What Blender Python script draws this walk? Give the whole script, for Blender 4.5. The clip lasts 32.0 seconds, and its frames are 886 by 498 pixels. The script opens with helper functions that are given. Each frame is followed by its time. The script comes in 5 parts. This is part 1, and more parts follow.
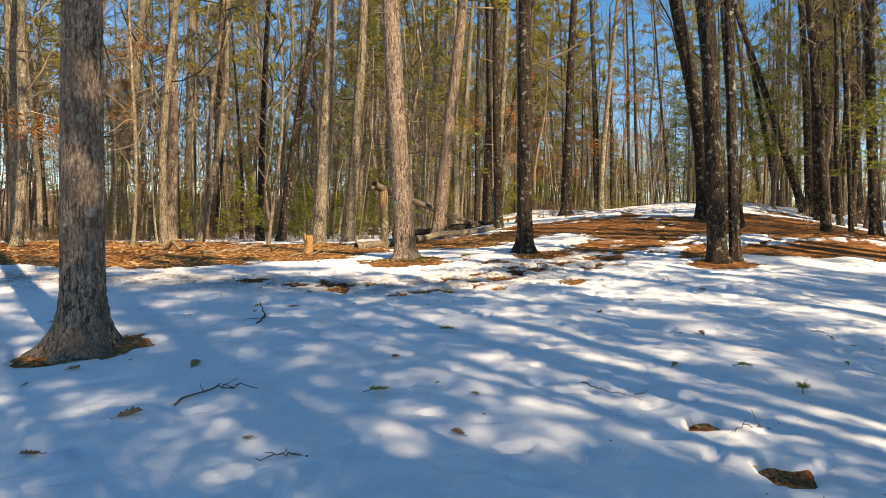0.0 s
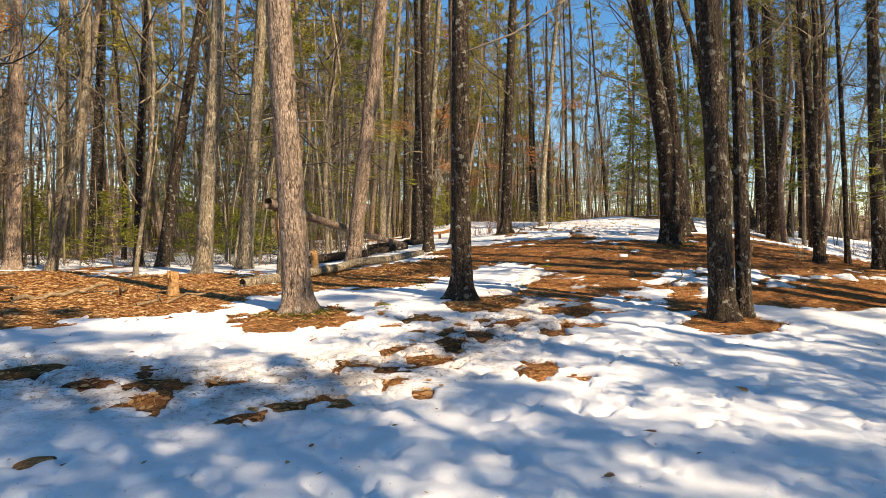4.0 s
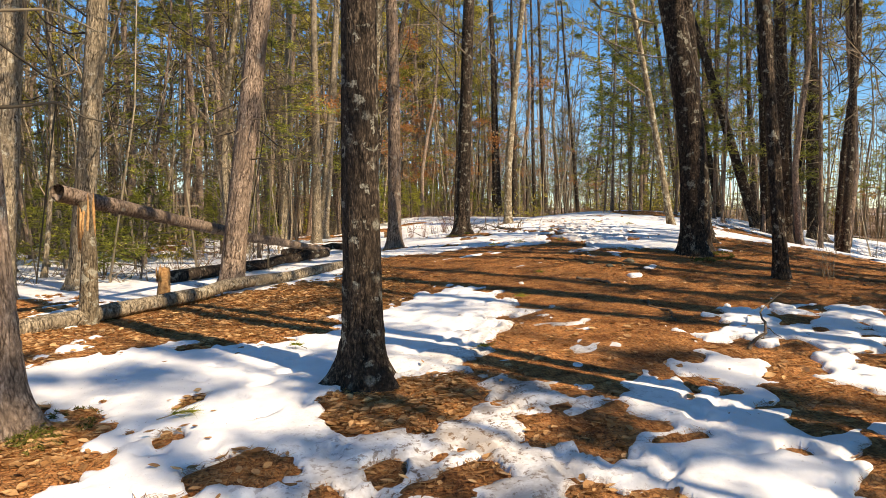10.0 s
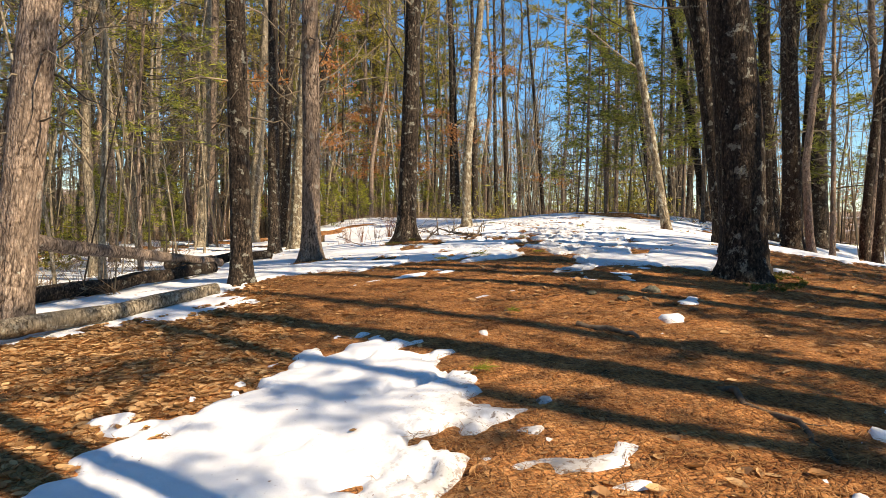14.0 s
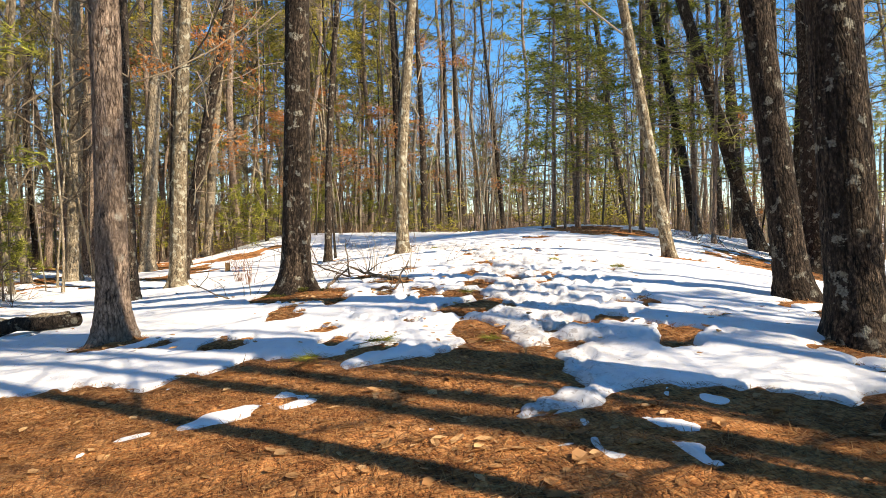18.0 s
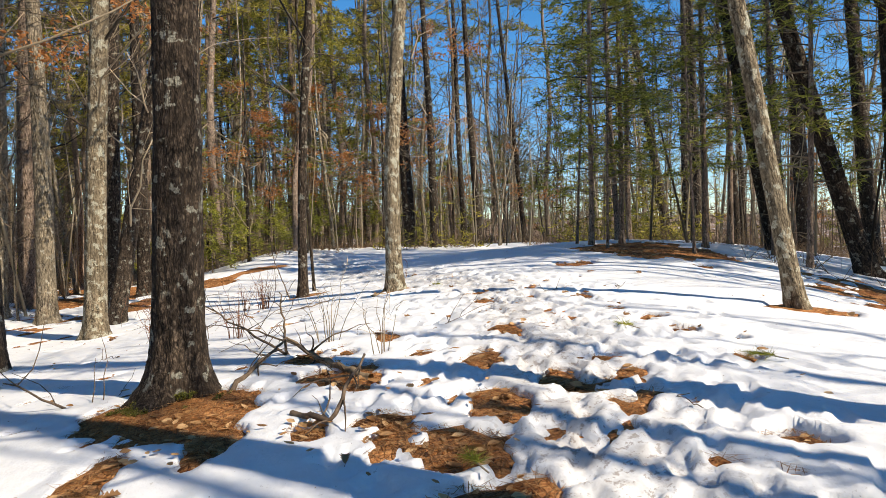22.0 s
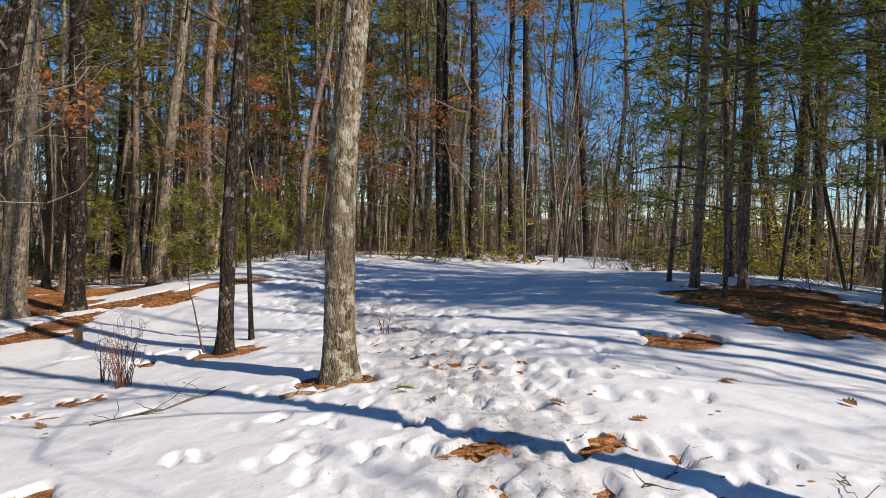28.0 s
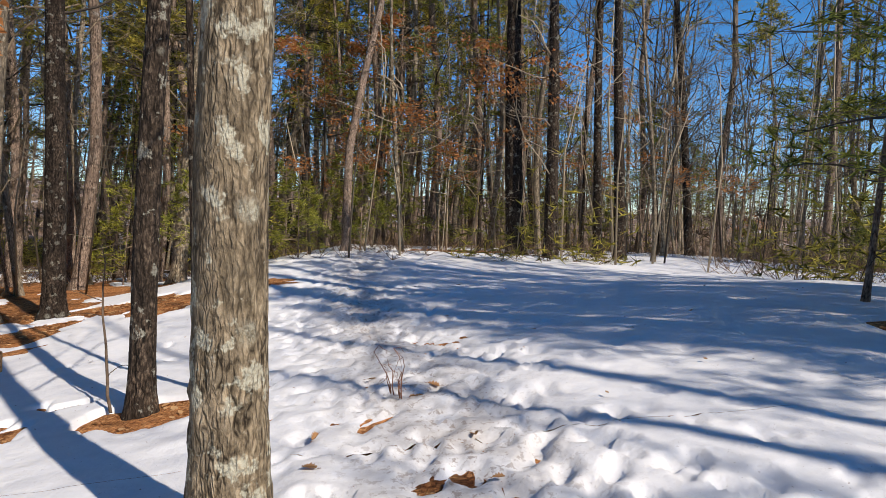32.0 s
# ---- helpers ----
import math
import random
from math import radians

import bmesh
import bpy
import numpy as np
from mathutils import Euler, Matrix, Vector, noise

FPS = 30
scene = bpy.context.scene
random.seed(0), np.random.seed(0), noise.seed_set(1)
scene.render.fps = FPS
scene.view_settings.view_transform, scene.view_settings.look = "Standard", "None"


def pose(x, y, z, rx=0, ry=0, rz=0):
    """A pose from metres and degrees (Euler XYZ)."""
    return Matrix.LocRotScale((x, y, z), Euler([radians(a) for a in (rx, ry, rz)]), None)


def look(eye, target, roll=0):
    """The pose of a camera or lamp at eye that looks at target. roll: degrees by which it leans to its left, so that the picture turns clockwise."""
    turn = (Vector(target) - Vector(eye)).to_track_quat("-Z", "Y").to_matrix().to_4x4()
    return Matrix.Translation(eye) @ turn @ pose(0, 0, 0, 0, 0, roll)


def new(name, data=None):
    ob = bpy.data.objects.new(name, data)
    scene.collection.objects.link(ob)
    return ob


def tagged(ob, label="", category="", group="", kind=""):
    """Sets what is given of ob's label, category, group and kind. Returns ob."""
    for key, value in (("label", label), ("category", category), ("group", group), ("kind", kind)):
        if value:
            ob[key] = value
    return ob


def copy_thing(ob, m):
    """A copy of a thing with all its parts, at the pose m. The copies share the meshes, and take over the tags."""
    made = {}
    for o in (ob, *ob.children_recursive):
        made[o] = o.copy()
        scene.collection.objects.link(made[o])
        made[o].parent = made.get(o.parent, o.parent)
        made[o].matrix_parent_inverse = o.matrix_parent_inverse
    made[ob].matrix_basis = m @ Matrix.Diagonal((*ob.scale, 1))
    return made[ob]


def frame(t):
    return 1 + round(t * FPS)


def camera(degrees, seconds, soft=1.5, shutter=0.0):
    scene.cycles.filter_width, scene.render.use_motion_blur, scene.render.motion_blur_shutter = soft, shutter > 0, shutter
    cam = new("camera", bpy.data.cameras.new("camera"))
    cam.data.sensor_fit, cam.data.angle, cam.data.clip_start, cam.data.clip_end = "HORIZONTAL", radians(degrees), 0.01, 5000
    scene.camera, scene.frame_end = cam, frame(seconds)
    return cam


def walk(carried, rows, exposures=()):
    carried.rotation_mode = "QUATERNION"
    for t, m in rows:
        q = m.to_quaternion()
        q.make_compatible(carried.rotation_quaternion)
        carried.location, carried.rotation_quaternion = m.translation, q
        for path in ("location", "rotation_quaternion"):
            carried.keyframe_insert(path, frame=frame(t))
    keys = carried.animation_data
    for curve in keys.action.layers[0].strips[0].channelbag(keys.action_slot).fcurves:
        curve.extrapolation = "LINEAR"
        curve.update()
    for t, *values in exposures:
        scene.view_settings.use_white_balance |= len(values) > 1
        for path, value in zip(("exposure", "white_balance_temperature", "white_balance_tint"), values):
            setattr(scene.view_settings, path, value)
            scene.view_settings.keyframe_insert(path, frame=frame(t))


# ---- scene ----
cam = camera(70.0, 32.0, 0.6)
PATH = [
    (0, 0.018, -0.303, 1.424, 88.00, 0.00, -0.00),
    (0.5, -0.089, 0.147, 1.508, 87.98, -0.21, -0.66),
    (1, -0.113, 0.535, 1.591, 87.87, 0.19, -1.52),
    (1.5, -0.043, 0.984, 1.676, 87.79, 0.19, -2.02),
    (2, -0.056, 1.437, 1.704, 87.76, -0.25, -2.93),
    (2.5, -0.024, 1.946, 1.836, 87.84, -0.24, -3.95),
    (3, 0.124, 2.455, 1.865, 88.10, -0.30, -4.61),
    (3.5, 0.285, 2.930, 1.963, 88.40, -0.16, -5.33),
    (4, 0.416, 3.433, 1.980, 88.45, -0.05, -6.12),
    (4.5, 0.580, 3.885, 2.016, 88.46, 0.00, -6.46),
    (6.5, 1.079, 5.767, 2.110, 88.05, -0.44, -8.72),
    (7, 1.148, 6.238, 2.064, 87.91, -0.83, -9.46),
    (7.5, 1.201, 6.676, 2.145, 87.81, -0.66, -10.01),
    (8, 1.335, 7.030, 2.148, 87.80, -0.47, -9.83),
    (8.5, 1.429, 7.364, 2.156, 87.87, -0.51, -9.61),
    (9, 1.428, 7.809, 2.142, 87.81, -0.09, -9.79),
    (9.5, 1.542, 8.259, 2.172, 87.87, -0.01, -9.50),
    (10, 1.681, 8.709, 2.207, 87.78, -0.13, -9.53),
    (10.5, 1.745, 9.213, 2.165, 87.74, -0.57, -10.02),
    (11, 1.836, 9.693, 2.199, 87.79, -0.43, -10.43),
    (11.5, 2.014, 10.198, 2.212, 87.95, -0.20, -10.77),
    (12, 2.179, 10.715, 2.190, 88.10, -0.30, -11.51),
    (12.5, 2.390, 11.208, 2.223, 88.05, -0.19, -11.61),
    (13, 2.561, 11.674, 2.262, 87.96, -0.51, -11.85),
    (13.5, 2.656, 12.198, 2.260, 87.86, -0.63, -12.52),
    (14, 2.850, 12.721, 2.269, 87.90, -0.50, -13.10),
    (14.5, 3.029, 13.226, 2.346, 87.90, -0.46, -14.20),
    (16.5, 4.135, 15.586, 2.634, 88.01, 0.89, -16.27),
    (17, 4.360, 16.043, 2.665, 88.14, 1.03, -16.56),
    (17.5, 4.549, 16.496, 2.736, 88.34, 0.73, -16.56),
    (18, 4.663, 17.025, 2.785, 88.25, 0.79, -16.56),
    (18.5, 4.844, 17.501, 2.789, 88.19, 0.69, -16.29),
    (19, 5.017, 17.970, 2.876, 88.25, 0.66, -16.06),
    (19.5, 5.153, 18.500, 2.919, 88.32, 0.85, -15.84),
    (20, 5.329, 18.988, 2.953, 88.35, 1.19, -15.32),
    (20.5, 5.521, 19.436, 3.067, 88.44, 1.25, -14.98),
    (21, 5.663, 19.917, 3.107, 88.38, 1.44, -14.93),
    (21.5, 5.819, 20.396, 3.111, 88.53, 1.58, -14.94),
    (22, 6.027, 20.833, 3.188, 88.70, 1.56, -14.95),
    (22.5, 6.179, 21.301, 3.216, 88.63, 1.34, -15.33),
    (23, 6.317, 21.702, 3.245, 88.76, 1.42, -15.42),
    (23.5, 6.513, 22.063, 3.331, 88.81, 1.42, -15.14),
    (24, 6.714, 22.476, 3.305, 88.87, 1.33, -14.98),
    (24.5, 6.926, 22.878, 3.365, 88.97, 1.43, -14.88),
    (26.5, 7.667, 24.616, 3.600, 88.40, -0.65, -12.59),
    (27, 7.817, 25.033, 3.653, 88.31, -1.06, -11.81),
    (27.5, 7.918, 25.483, 3.668, 88.13, -1.49, -10.98),
    (28, 8.018, 25.898, 3.660, 88.22, -1.53, -9.59),
    (28.5, 8.139, 26.317, 3.702, 87.99, -1.66, -8.33),
    (29, 8.246, 26.735, 3.650, 87.86, -1.84, -7.60),
    (29.5, 8.380, 27.149, 3.695, 87.65, -1.68, -6.74),
    (30, 8.529, 27.578, 3.689, 87.40, -1.67, -5.84),
    (30.5, 8.617, 28.023, 3.671, 87.35, -1.85, -5.29),
    (31, 8.683, 28.490, 3.685, 87.31, -1.88, -4.41),
    (31.5, 8.740, 28.965, 3.636, 87.42, -1.75, -3.23),
    (32, 8.747, 29.443, 3.588, 87.52, -1.82, -2.84),
]
walk(cam, [(t, pose(x, y, z, rx, ry, rz)) for t, x, y, z, rx, ry, rz in PATH],
     ((0, 0.62, 9400, 12), (4, 0.62, 9000, 13), (9, 0.62, 8800, 14), (13, 0.66, 8400, 13), (17, 0.86, 8100, 11), (19, 0.88, 7800, 11), (21, 0.52, 7400, 10), (23, 0.34, 7200, 10), (24, 0.3, 7200, 10), (27, -0.05, 6900, 13), (30, -0.04, 6900, 14), (32, 0.04, 6800, 14)))

# ---- sky and sun ----
SUN_UP, SUN_TURN = 40.0, 140.0
world = bpy.data.worlds.new("sky")
scene.world = world
world.use_nodes = True
wn = world.node_tree.nodes
sky = wn.new("ShaderNodeTexSky")
sky.sky_type, sky.sun_disc = "NISHITA", False
sky.sun_elevation, sky.sun_rotation = radians(SUN_UP), radians(SUN_TURN)
sky.air_density, sky.dust_density, sky.ozone_density = 1.0, 0.0, 6.0
wn["Background"].inputs["Strength"].default_value = 0.14
deeper = wn.new("ShaderNodeHueSaturation")
deeper.inputs["Saturation"].default_value = 1.25
world.node_tree.links.new(sky.outputs[0], deeper.inputs["Color"])
world.node_tree.links.new(deeper.outputs[0], wn["Background"].inputs["Color"])
sun = new("sun", bpy.data.lights.new("sun", "SUN"))
sun.data.energy, sun.data.angle, sun.data.color = 5.0, radians(0.53), (1.0, 0.93, 0.82)
sd = Vector((math.sin(radians(SUN_TURN)) * math.cos(radians(SUN_UP)), math.cos(radians(SUN_TURN)) * math.cos(radians(SUN_UP)), math.sin(radians(SUN_UP))))
sun.matrix_world = look(sd * 60, (0, 0, 0))

# ---- materials ----
def material(name):
    m = bpy.data.materials.new(name)
    m.use_nodes = True
    nt = m.node_tree
    return m, nt, nt.nodes["Principled BSDF"], nt.nodes["Material Output"]


def node(nt, kind, **sets):
    n = nt.nodes.new(kind)
    for k, v in sets.items():
        n.inputs[k.replace("_", " ")].default_value = v
    return n


def ramp(nt, src, stops):
    r = nt.nodes.new("ShaderNodeValToRGB")
    els = r.color_ramp.elements
    while len(els) < len(stops):
        els.new(0.5)
    for e, (p, c) in zip(els, stops):
        e.position, e.color = p, (*c, 1)
    nt.links.new(src, r.inputs[0])
    return r.outputs[0]


def mixed(nt, fac, a, b, mode="MIX"):
    m = nt.nodes.new("ShaderNodeMix")
    m.data_type, m.blend_type = "RGBA", mode
    for sock, v in ((m.inputs[0], fac), (m.inputs[6], a), (m.inputs[7], b)):
        if isinstance(v, bpy.types.NodeSocket):
            nt.links.new(v, sock)
        elif isinstance(v, tuple):
            sock.default_value = (*v, 1)
        else:
            sock.default_value = v
    return m.outputs[2]


def noise_of(nt, co, scale, detail=4.0, rough=0.55, stretch=None):
    if stretch:
        mp = nt.nodes.new("ShaderNodeMapping")
        mp.inputs["Scale"].default_value = stretch
        nt.links.new(co, mp.inputs[0])
        co = mp.outputs[0]
    n = node(nt, "ShaderNodeTexNoise", Scale=scale, Detail=detail, Roughness=rough)
    nt.links.new(co, n.inputs["Vector"])
    return n.outputs[0]


def bump(nt, bsdf, height, strength, distance):
    b = node(nt, "ShaderNodeBump", Strength=strength, Distance=distance)
    nt.links.new(height, b.inputs["Height"])
    nt.links.new(b.outputs[0], bsdf.inputs["Normal"])


def bark(name, deep, mid, high, lichen, amount, furrow):
    m, nt, bs, out = material(name)
    co = nt.nodes.new("ShaderNodeTexCoord").outputs["Object"]
    info = nt.nodes.new("ShaderNodeObjectInfo")
    plates = nt.nodes.new("ShaderNodeTexVoronoi")
    plates.feature = "DISTANCE_TO_EDGE"
    plates.inputs["Scale"].default_value = furrow
    wob = nt.nodes.new("ShaderNodeMapping")
    wob.inputs["Scale"].default_value = (1, 1, 0.27)
    warp = nt.nodes.new("ShaderNodeVectorMath")
    warp.operation = "ADD"
    ns = node(nt, "ShaderNodeTexNoise", Scale=9.0, Detail=3.0)
    nt.links.new(co, ns.inputs["Vector"])
    sc = nt.nodes.new("ShaderNodeVectorMath")
    sc.operation = "SCALE"
    sc.inputs["Scale"].default_value = 0.045
    nt.links.new(ns.outputs["Color"], sc.inputs[0])
    nt.links.new(co, warp.inputs[0])
    nt.links.new(sc.outputs[0], warp.inputs[1])
    nt.links.new(warp.outputs[0], wob.inputs[0])
    nt.links.new(wob.outputs[0], plates.inputs["Vector"])
    grain = noise_of(nt, co, 38, 5, 0.65, (1, 1, 0.55))
    edge = ramp(nt, plates.outputs["Distance"], [(0.02, (0, 0, 0)), (0.2, (1, 1, 1))])
    ridge = noise_of(nt, co, 26, 4, 0.6, (1, 1, 0.2))
    edge = mixed(nt, 0.55, edge, ramp(nt, ridge, [(0.40, (0, 0, 0)), (0.54, (1, 1, 1))]))
    base = ramp(nt, grain, [(0.3, deep), (0.5, mid), (0.72, high)])
    col = mixed(nt, edge, tuple(c * 0.3 for c in deep), base)
    blot = noise_of(nt, co, 2.1, 3, 0.6)
    col = mixed(nt, ramp(nt, blot, [(0.42, (0, 0, 0)), (0.62, (0.6, 0.6, 0.6))]), col, tuple(c * 0.42 for c in mid))
    spots = noise_of(nt, co, 7.5, 4, 0.6)
    fine = noise_of(nt, co, 60, 3, 0.7)
    lm = mixed(nt, 1.0, ramp(nt, spots, [(amount, (0, 0, 0)), (amount + 0.05, (0.85, 0.85, 0.85))]), ramp(nt, fine, [(0.3, (0.2, 0.2, 0.2)), (0.6, (1, 1, 1))]), "MULTIPLY")
    col = mixed(nt, lm, col, lichen)
    disc = nt.nodes.new("ShaderNodeTexVoronoi")
    disc.inputs["Scale"].default_value = 4.2
    nt.links.new(warp.outputs[0], disc.inputs["Vector"])
    pale = mixed(nt, 1.0, ramp(nt, disc.outputs["Distance"], [(0.16, (0.75, 0.75, 0.75)), (0.24, (0, 0, 0))]), ramp(nt, fine, [(0.35, (0.1, 0.1, 0.1)), (0.6, (1, 1, 1))]), "MULTIPLY")
    pale = mixed(nt, 1.0, pale, ramp(nt, blot, [(0.48, (0, 0, 0)), (0.56, (1, 1, 1))]), "MULTIPLY")
    col = mixed(nt, pale, col, lichen)
    tone = ramp(nt, info.outputs["Random"], [(0.0, (0.74, 0.72, 0.70)), (1.0, (1.1, 1.08, 1.05))])
    col = mixed(nt, 1.0, col, tone, "MULTIPLY")
    nt.links.new(col, bs.inputs["Base Color"])
    bs.inputs["Roughness"].default_value = 0.92
    bs.inputs["Specular IOR Level"].default_value = 0.2
    h = mixed(nt, 0.45, edge, grain)
    bump(nt, bs, h, 1.0, 0.02)
    return m


BARK = {
    "pine": bark("pine_bark", (0.12, 0.082, 0.062), (0.42, 0.315, 0.245), (0.67, 0.55, 0.45), (0.5, 0.5, 0.44), 0.66, 30.0),
    # oak: tones deepened to hold trunk shade; one shaded pine wears it too
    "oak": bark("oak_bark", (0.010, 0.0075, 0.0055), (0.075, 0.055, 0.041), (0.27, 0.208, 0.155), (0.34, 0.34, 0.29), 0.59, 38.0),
    # tan: lighter oak bark with sunlight put into its colour
    "tan": bark("sunlit_tan_bark", (0.085, 0.064, 0.042), (0.33, 0.265, 0.18), (0.52, 0.44, 0.32), (0.50, 0.50, 0.41), 0.545, 44.0),
    "pale": bark("pale_bark", (0.16, 0.127, 0.09), (0.45, 0.375, 0.27), (0.68, 0.58, 0.44), (0.55, 0.54, 0.46), 0.6, 24.0),
}


def plain(name, a, b, scale, rough=0.85, detail=4.0):
    m, nt, bs, out = material(name)
    co = nt.nodes.new("ShaderNodeTexCoord").outputs["Object"]
    n = noise_of(nt, co, scale, detail, 0.6)
    nt.links.new(ramp(nt, n, [(0.3, a), (0.7, b)]), bs.inputs["Base Color"])
    bs.inputs["Roughness"].default_value = rough
    bs.inputs["Specular IOR Level"].default_value = 0.2
    return m


def leafy(name, a, b, through_light):
    m, nt, bs, out = material(name)
    geo = nt.nodes.new("ShaderNodeNewGeometry")
    info = nt.nodes.new("ShaderNodeObjectInfo")
    col = ramp(nt, geo.outputs["Random Per Island"], [(0.0, a), (0.5, tuple(0.62 * p + 0.38 * q for p, q in zip(a, b))), (1.0, b)])
    col = mixed(nt, 1.0, col, ramp(nt, info.outputs["Random"], [(0, (0.7, 0.72, 0.68)), (1, (1.15, 1.1, 1.0))]), "MULTIPLY")
    nt.links.new(col, bs.inputs["Base Color"])
    bs.inputs["Roughness"].default_value = 0.6
    bs.inputs["Specular IOR Level"].default_value = 0.3
    tl = nt.nodes.new("ShaderNodeBsdfTranslucent")
    nt.links.new(col, tl.inputs["Color"])
    mx = nt.nodes.new("ShaderNodeMixShader")
    mx.inputs[0].default_value = through_light
    nt.links.new(bs.outputs[0], mx.inputs[1])
    nt.links.new(tl.outputs[0], mx.inputs[2])
    nt.links.new(mx.outputs[0], out.inputs["Surface"])
    return m


GREEN_NEEDLES = leafy("young_pine_needles", (0.06, 0.08, 0.012), (0.66, 0.66, 0.14), 0.55)
NEEDLES = leafy("pine_needles", (0.045, 0.052, 0.009), (0.74, 0.64, 0.13), 0.5)
DEAD_LEAVES = leafy("withered_oak_leaves", (0.38, 0.15, 0.05), (0.60, 0.30, 0.12), 0.45)
TWIGS = leafy("twig_bark", (0.03, 0.022, 0.016), (0.62, 0.50, 0.37), 0.0)
LIMB_BARK = leafy("limb_bark", (0.02, 0.015, 0.011), (0.30, 0.235, 0.165), 0.0)
BRUSH = leafy("brush", (0.05, 0.03, 0.02), (0.28, 0.19, 0.115), 0.1)
DARK_TWIGS = plain("dark_twigs", (0.05, 0.036, 0.027), (0.22, 0.155, 0.105), 12.0)
DEADWOOD = plain("dead_wood", (0.09, 0.06, 0.035), (0.36, 0.26, 0.16), 14.0)


def litter_material():
    """Matted needles with dry leaves in them: chips of many browns with shade painted dark in the gaps between."""
    m, nt, bs, out = material("needle_litter")
    co = nt.nodes.new("ShaderNodeTexCoord").outputs["Object"]
    big = noise_of(nt, co, 0.55, 4, 0.6)
    mid = noise_of(nt, co, 7, 5, 0.65)
    s = mixed(nt, 0.5, noise_of(nt, co, 55, 4, 0.7, (1, 0.25, 1)), noise_of(nt, co, 55, 4, 0.7, (0.25, 1, 1)))
    warp = nt.nodes.new("ShaderNodeVectorMath")
    warp.operation = "MULTIPLY_ADD"
    ns = node(nt, "ShaderNodeTexNoise", Scale=11.0, Detail=3.0)
    nt.links.new(co, ns.inputs["Vector"])
    nt.links.new(ns.outputs["Color"], warp.inputs[0])
    warp.inputs[1].default_value = (0.12, 0.12, 0.12)
    nt.links.new(co, warp.inputs[2])
    chips, gaps = nt.nodes.new("ShaderNodeTexVoronoi"), nt.nodes.new("ShaderNodeTexVoronoi")
    gaps.feature = "DISTANCE_TO_EDGE"
    for v in (chips, gaps):
        v.inputs["Scale"].default_value = 21.0
        nt.links.new(warp.outputs[0], v.inputs["Vector"])
    tint = nt.nodes.new("ShaderNodeSeparateColor")
    nt.links.new(chips.outputs["Color"], tint.inputs[0])
    c1 = ramp(nt, s, [(0.38, (0.06, 0.02, 0.008)), (0.5, (0.46, 0.185, 0.065)), (0.64, (0.74, 0.40, 0.16))])
    c2 = ramp(nt, tint.outputs[0], [(0.0, (0.05, 0.02, 0.009)), (0.35, (0.30, 0.13, 0.045)), (0.7, (0.56, 0.29, 0.12)), (1.0, (0.78, 0.52, 0.28))])
    # shade between the chips, painted as dark edges
    gap_shade = ramp(nt, gaps.outputs["Distance"], [(0.0, (0.25, 0.2, 0.18)), (0.13, (1, 1, 1))])
    c2 = mixed(nt, 1.0, mixed(nt, 0.35, c2, c1), gap_shade, "MULTIPLY")
    col = mixed(nt, ramp(nt, mixed(nt, 0.4, big, mid), [(0.42, (0.08, 0.08, 0.08)), (0.58, (0.6, 0.6, 0.6))]), c1, c2)
    col = mixed(nt, 1.0, col, ramp(nt, noise_of(nt, co, 2.3, 6, 0.72), [(0.36, (0.40, 0.34, 0.32)), (0.52, (1.0, 1.0, 1.0)), (0.7, (1.25, 1.2, 1.15))]), "MULTIPLY")
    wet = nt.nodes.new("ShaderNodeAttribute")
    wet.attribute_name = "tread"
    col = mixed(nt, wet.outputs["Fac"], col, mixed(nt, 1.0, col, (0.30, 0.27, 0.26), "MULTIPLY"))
    nt.links.new(col, bs.inputs["Base Color"])
    bs.inputs["Roughness"].default_value = 0.95
    bs.inputs["Specular IOR Level"].default_value = 0.15
    bump(nt, bs, mixed(nt, 0.5, mixed(nt, 0.5, s, mid), mixed(nt, 0.5, tint.outputs[1], gap_shade)), 1.0, 0.035)
    return m


LITTER = litter_material()


def snow_material():
    m, nt, bs, out = material("old_snow")
    co = nt.nodes.new("ShaderNodeTexCoord").outputs["Object"]
    soft = noise_of(nt, co, 5, 4, 0.6)
    fine = noise_of(nt, co, 45, 4, 0.7)
    speck = noise_of(nt, co, 28, 3, 0.75)
    area = noise_of(nt, co, 0.8, 3, 0.6)
    dirt = mixed(nt, 1.0, ramp(nt, speck, [(0.66, (0, 0, 0)), (0.72, (0.6, 0.6, 0.6))]), ramp(nt, area, [(0.4, (0, 0, 0)), (0.62, (1, 1, 1))]), "MULTIPLY")
    col = ramp(nt, soft, [(0.3, (0.74, 0.755, 0.775)), (0.7, (0.84, 0.845, 0.85))])
    col = mixed(nt, dirt, col, (0.16, 0.10, 0.06))
    tread = nt.nodes.new("ShaderNodeAttribute")
    tread.attribute_name = "tread"
    slush = mixed(nt, 1.0, tread.outputs["Fac"], ramp(nt, noise_of(nt, co, 3.2, 5, 0.7), [(0.36, (0, 0, 0)), (0.58, (1, 1, 1))]), "MULTIPLY")
    col = mixed(nt, slush, col, (0.34, 0.31, 0.285))
    crumbs = mixed(nt, 1.0, tread.outputs["Fac"], ramp(nt, noise_of(nt, co, 16, 4, 0.75), [(0.55, (0, 0, 0)), (0.6, (0.9, 0.9, 0.9))]), "MULTIPLY")
    col = mixed(nt, crumbs, col, (0.15, 0.085, 0.045))
    nt.links.new(col, bs.inputs["Base Color"])
    bs.inputs["Roughness"].default_value = 0.75
    bs.inputs["Specular IOR Level"].default_value = 0.3
    bump(nt, bs, mixed(nt, 0.15, mixed(nt, 0.5, soft, noise_of(nt, co, 11, 4, 0.6)), fine), 0.42, 0.05)
    return m


SNOW = snow_material()


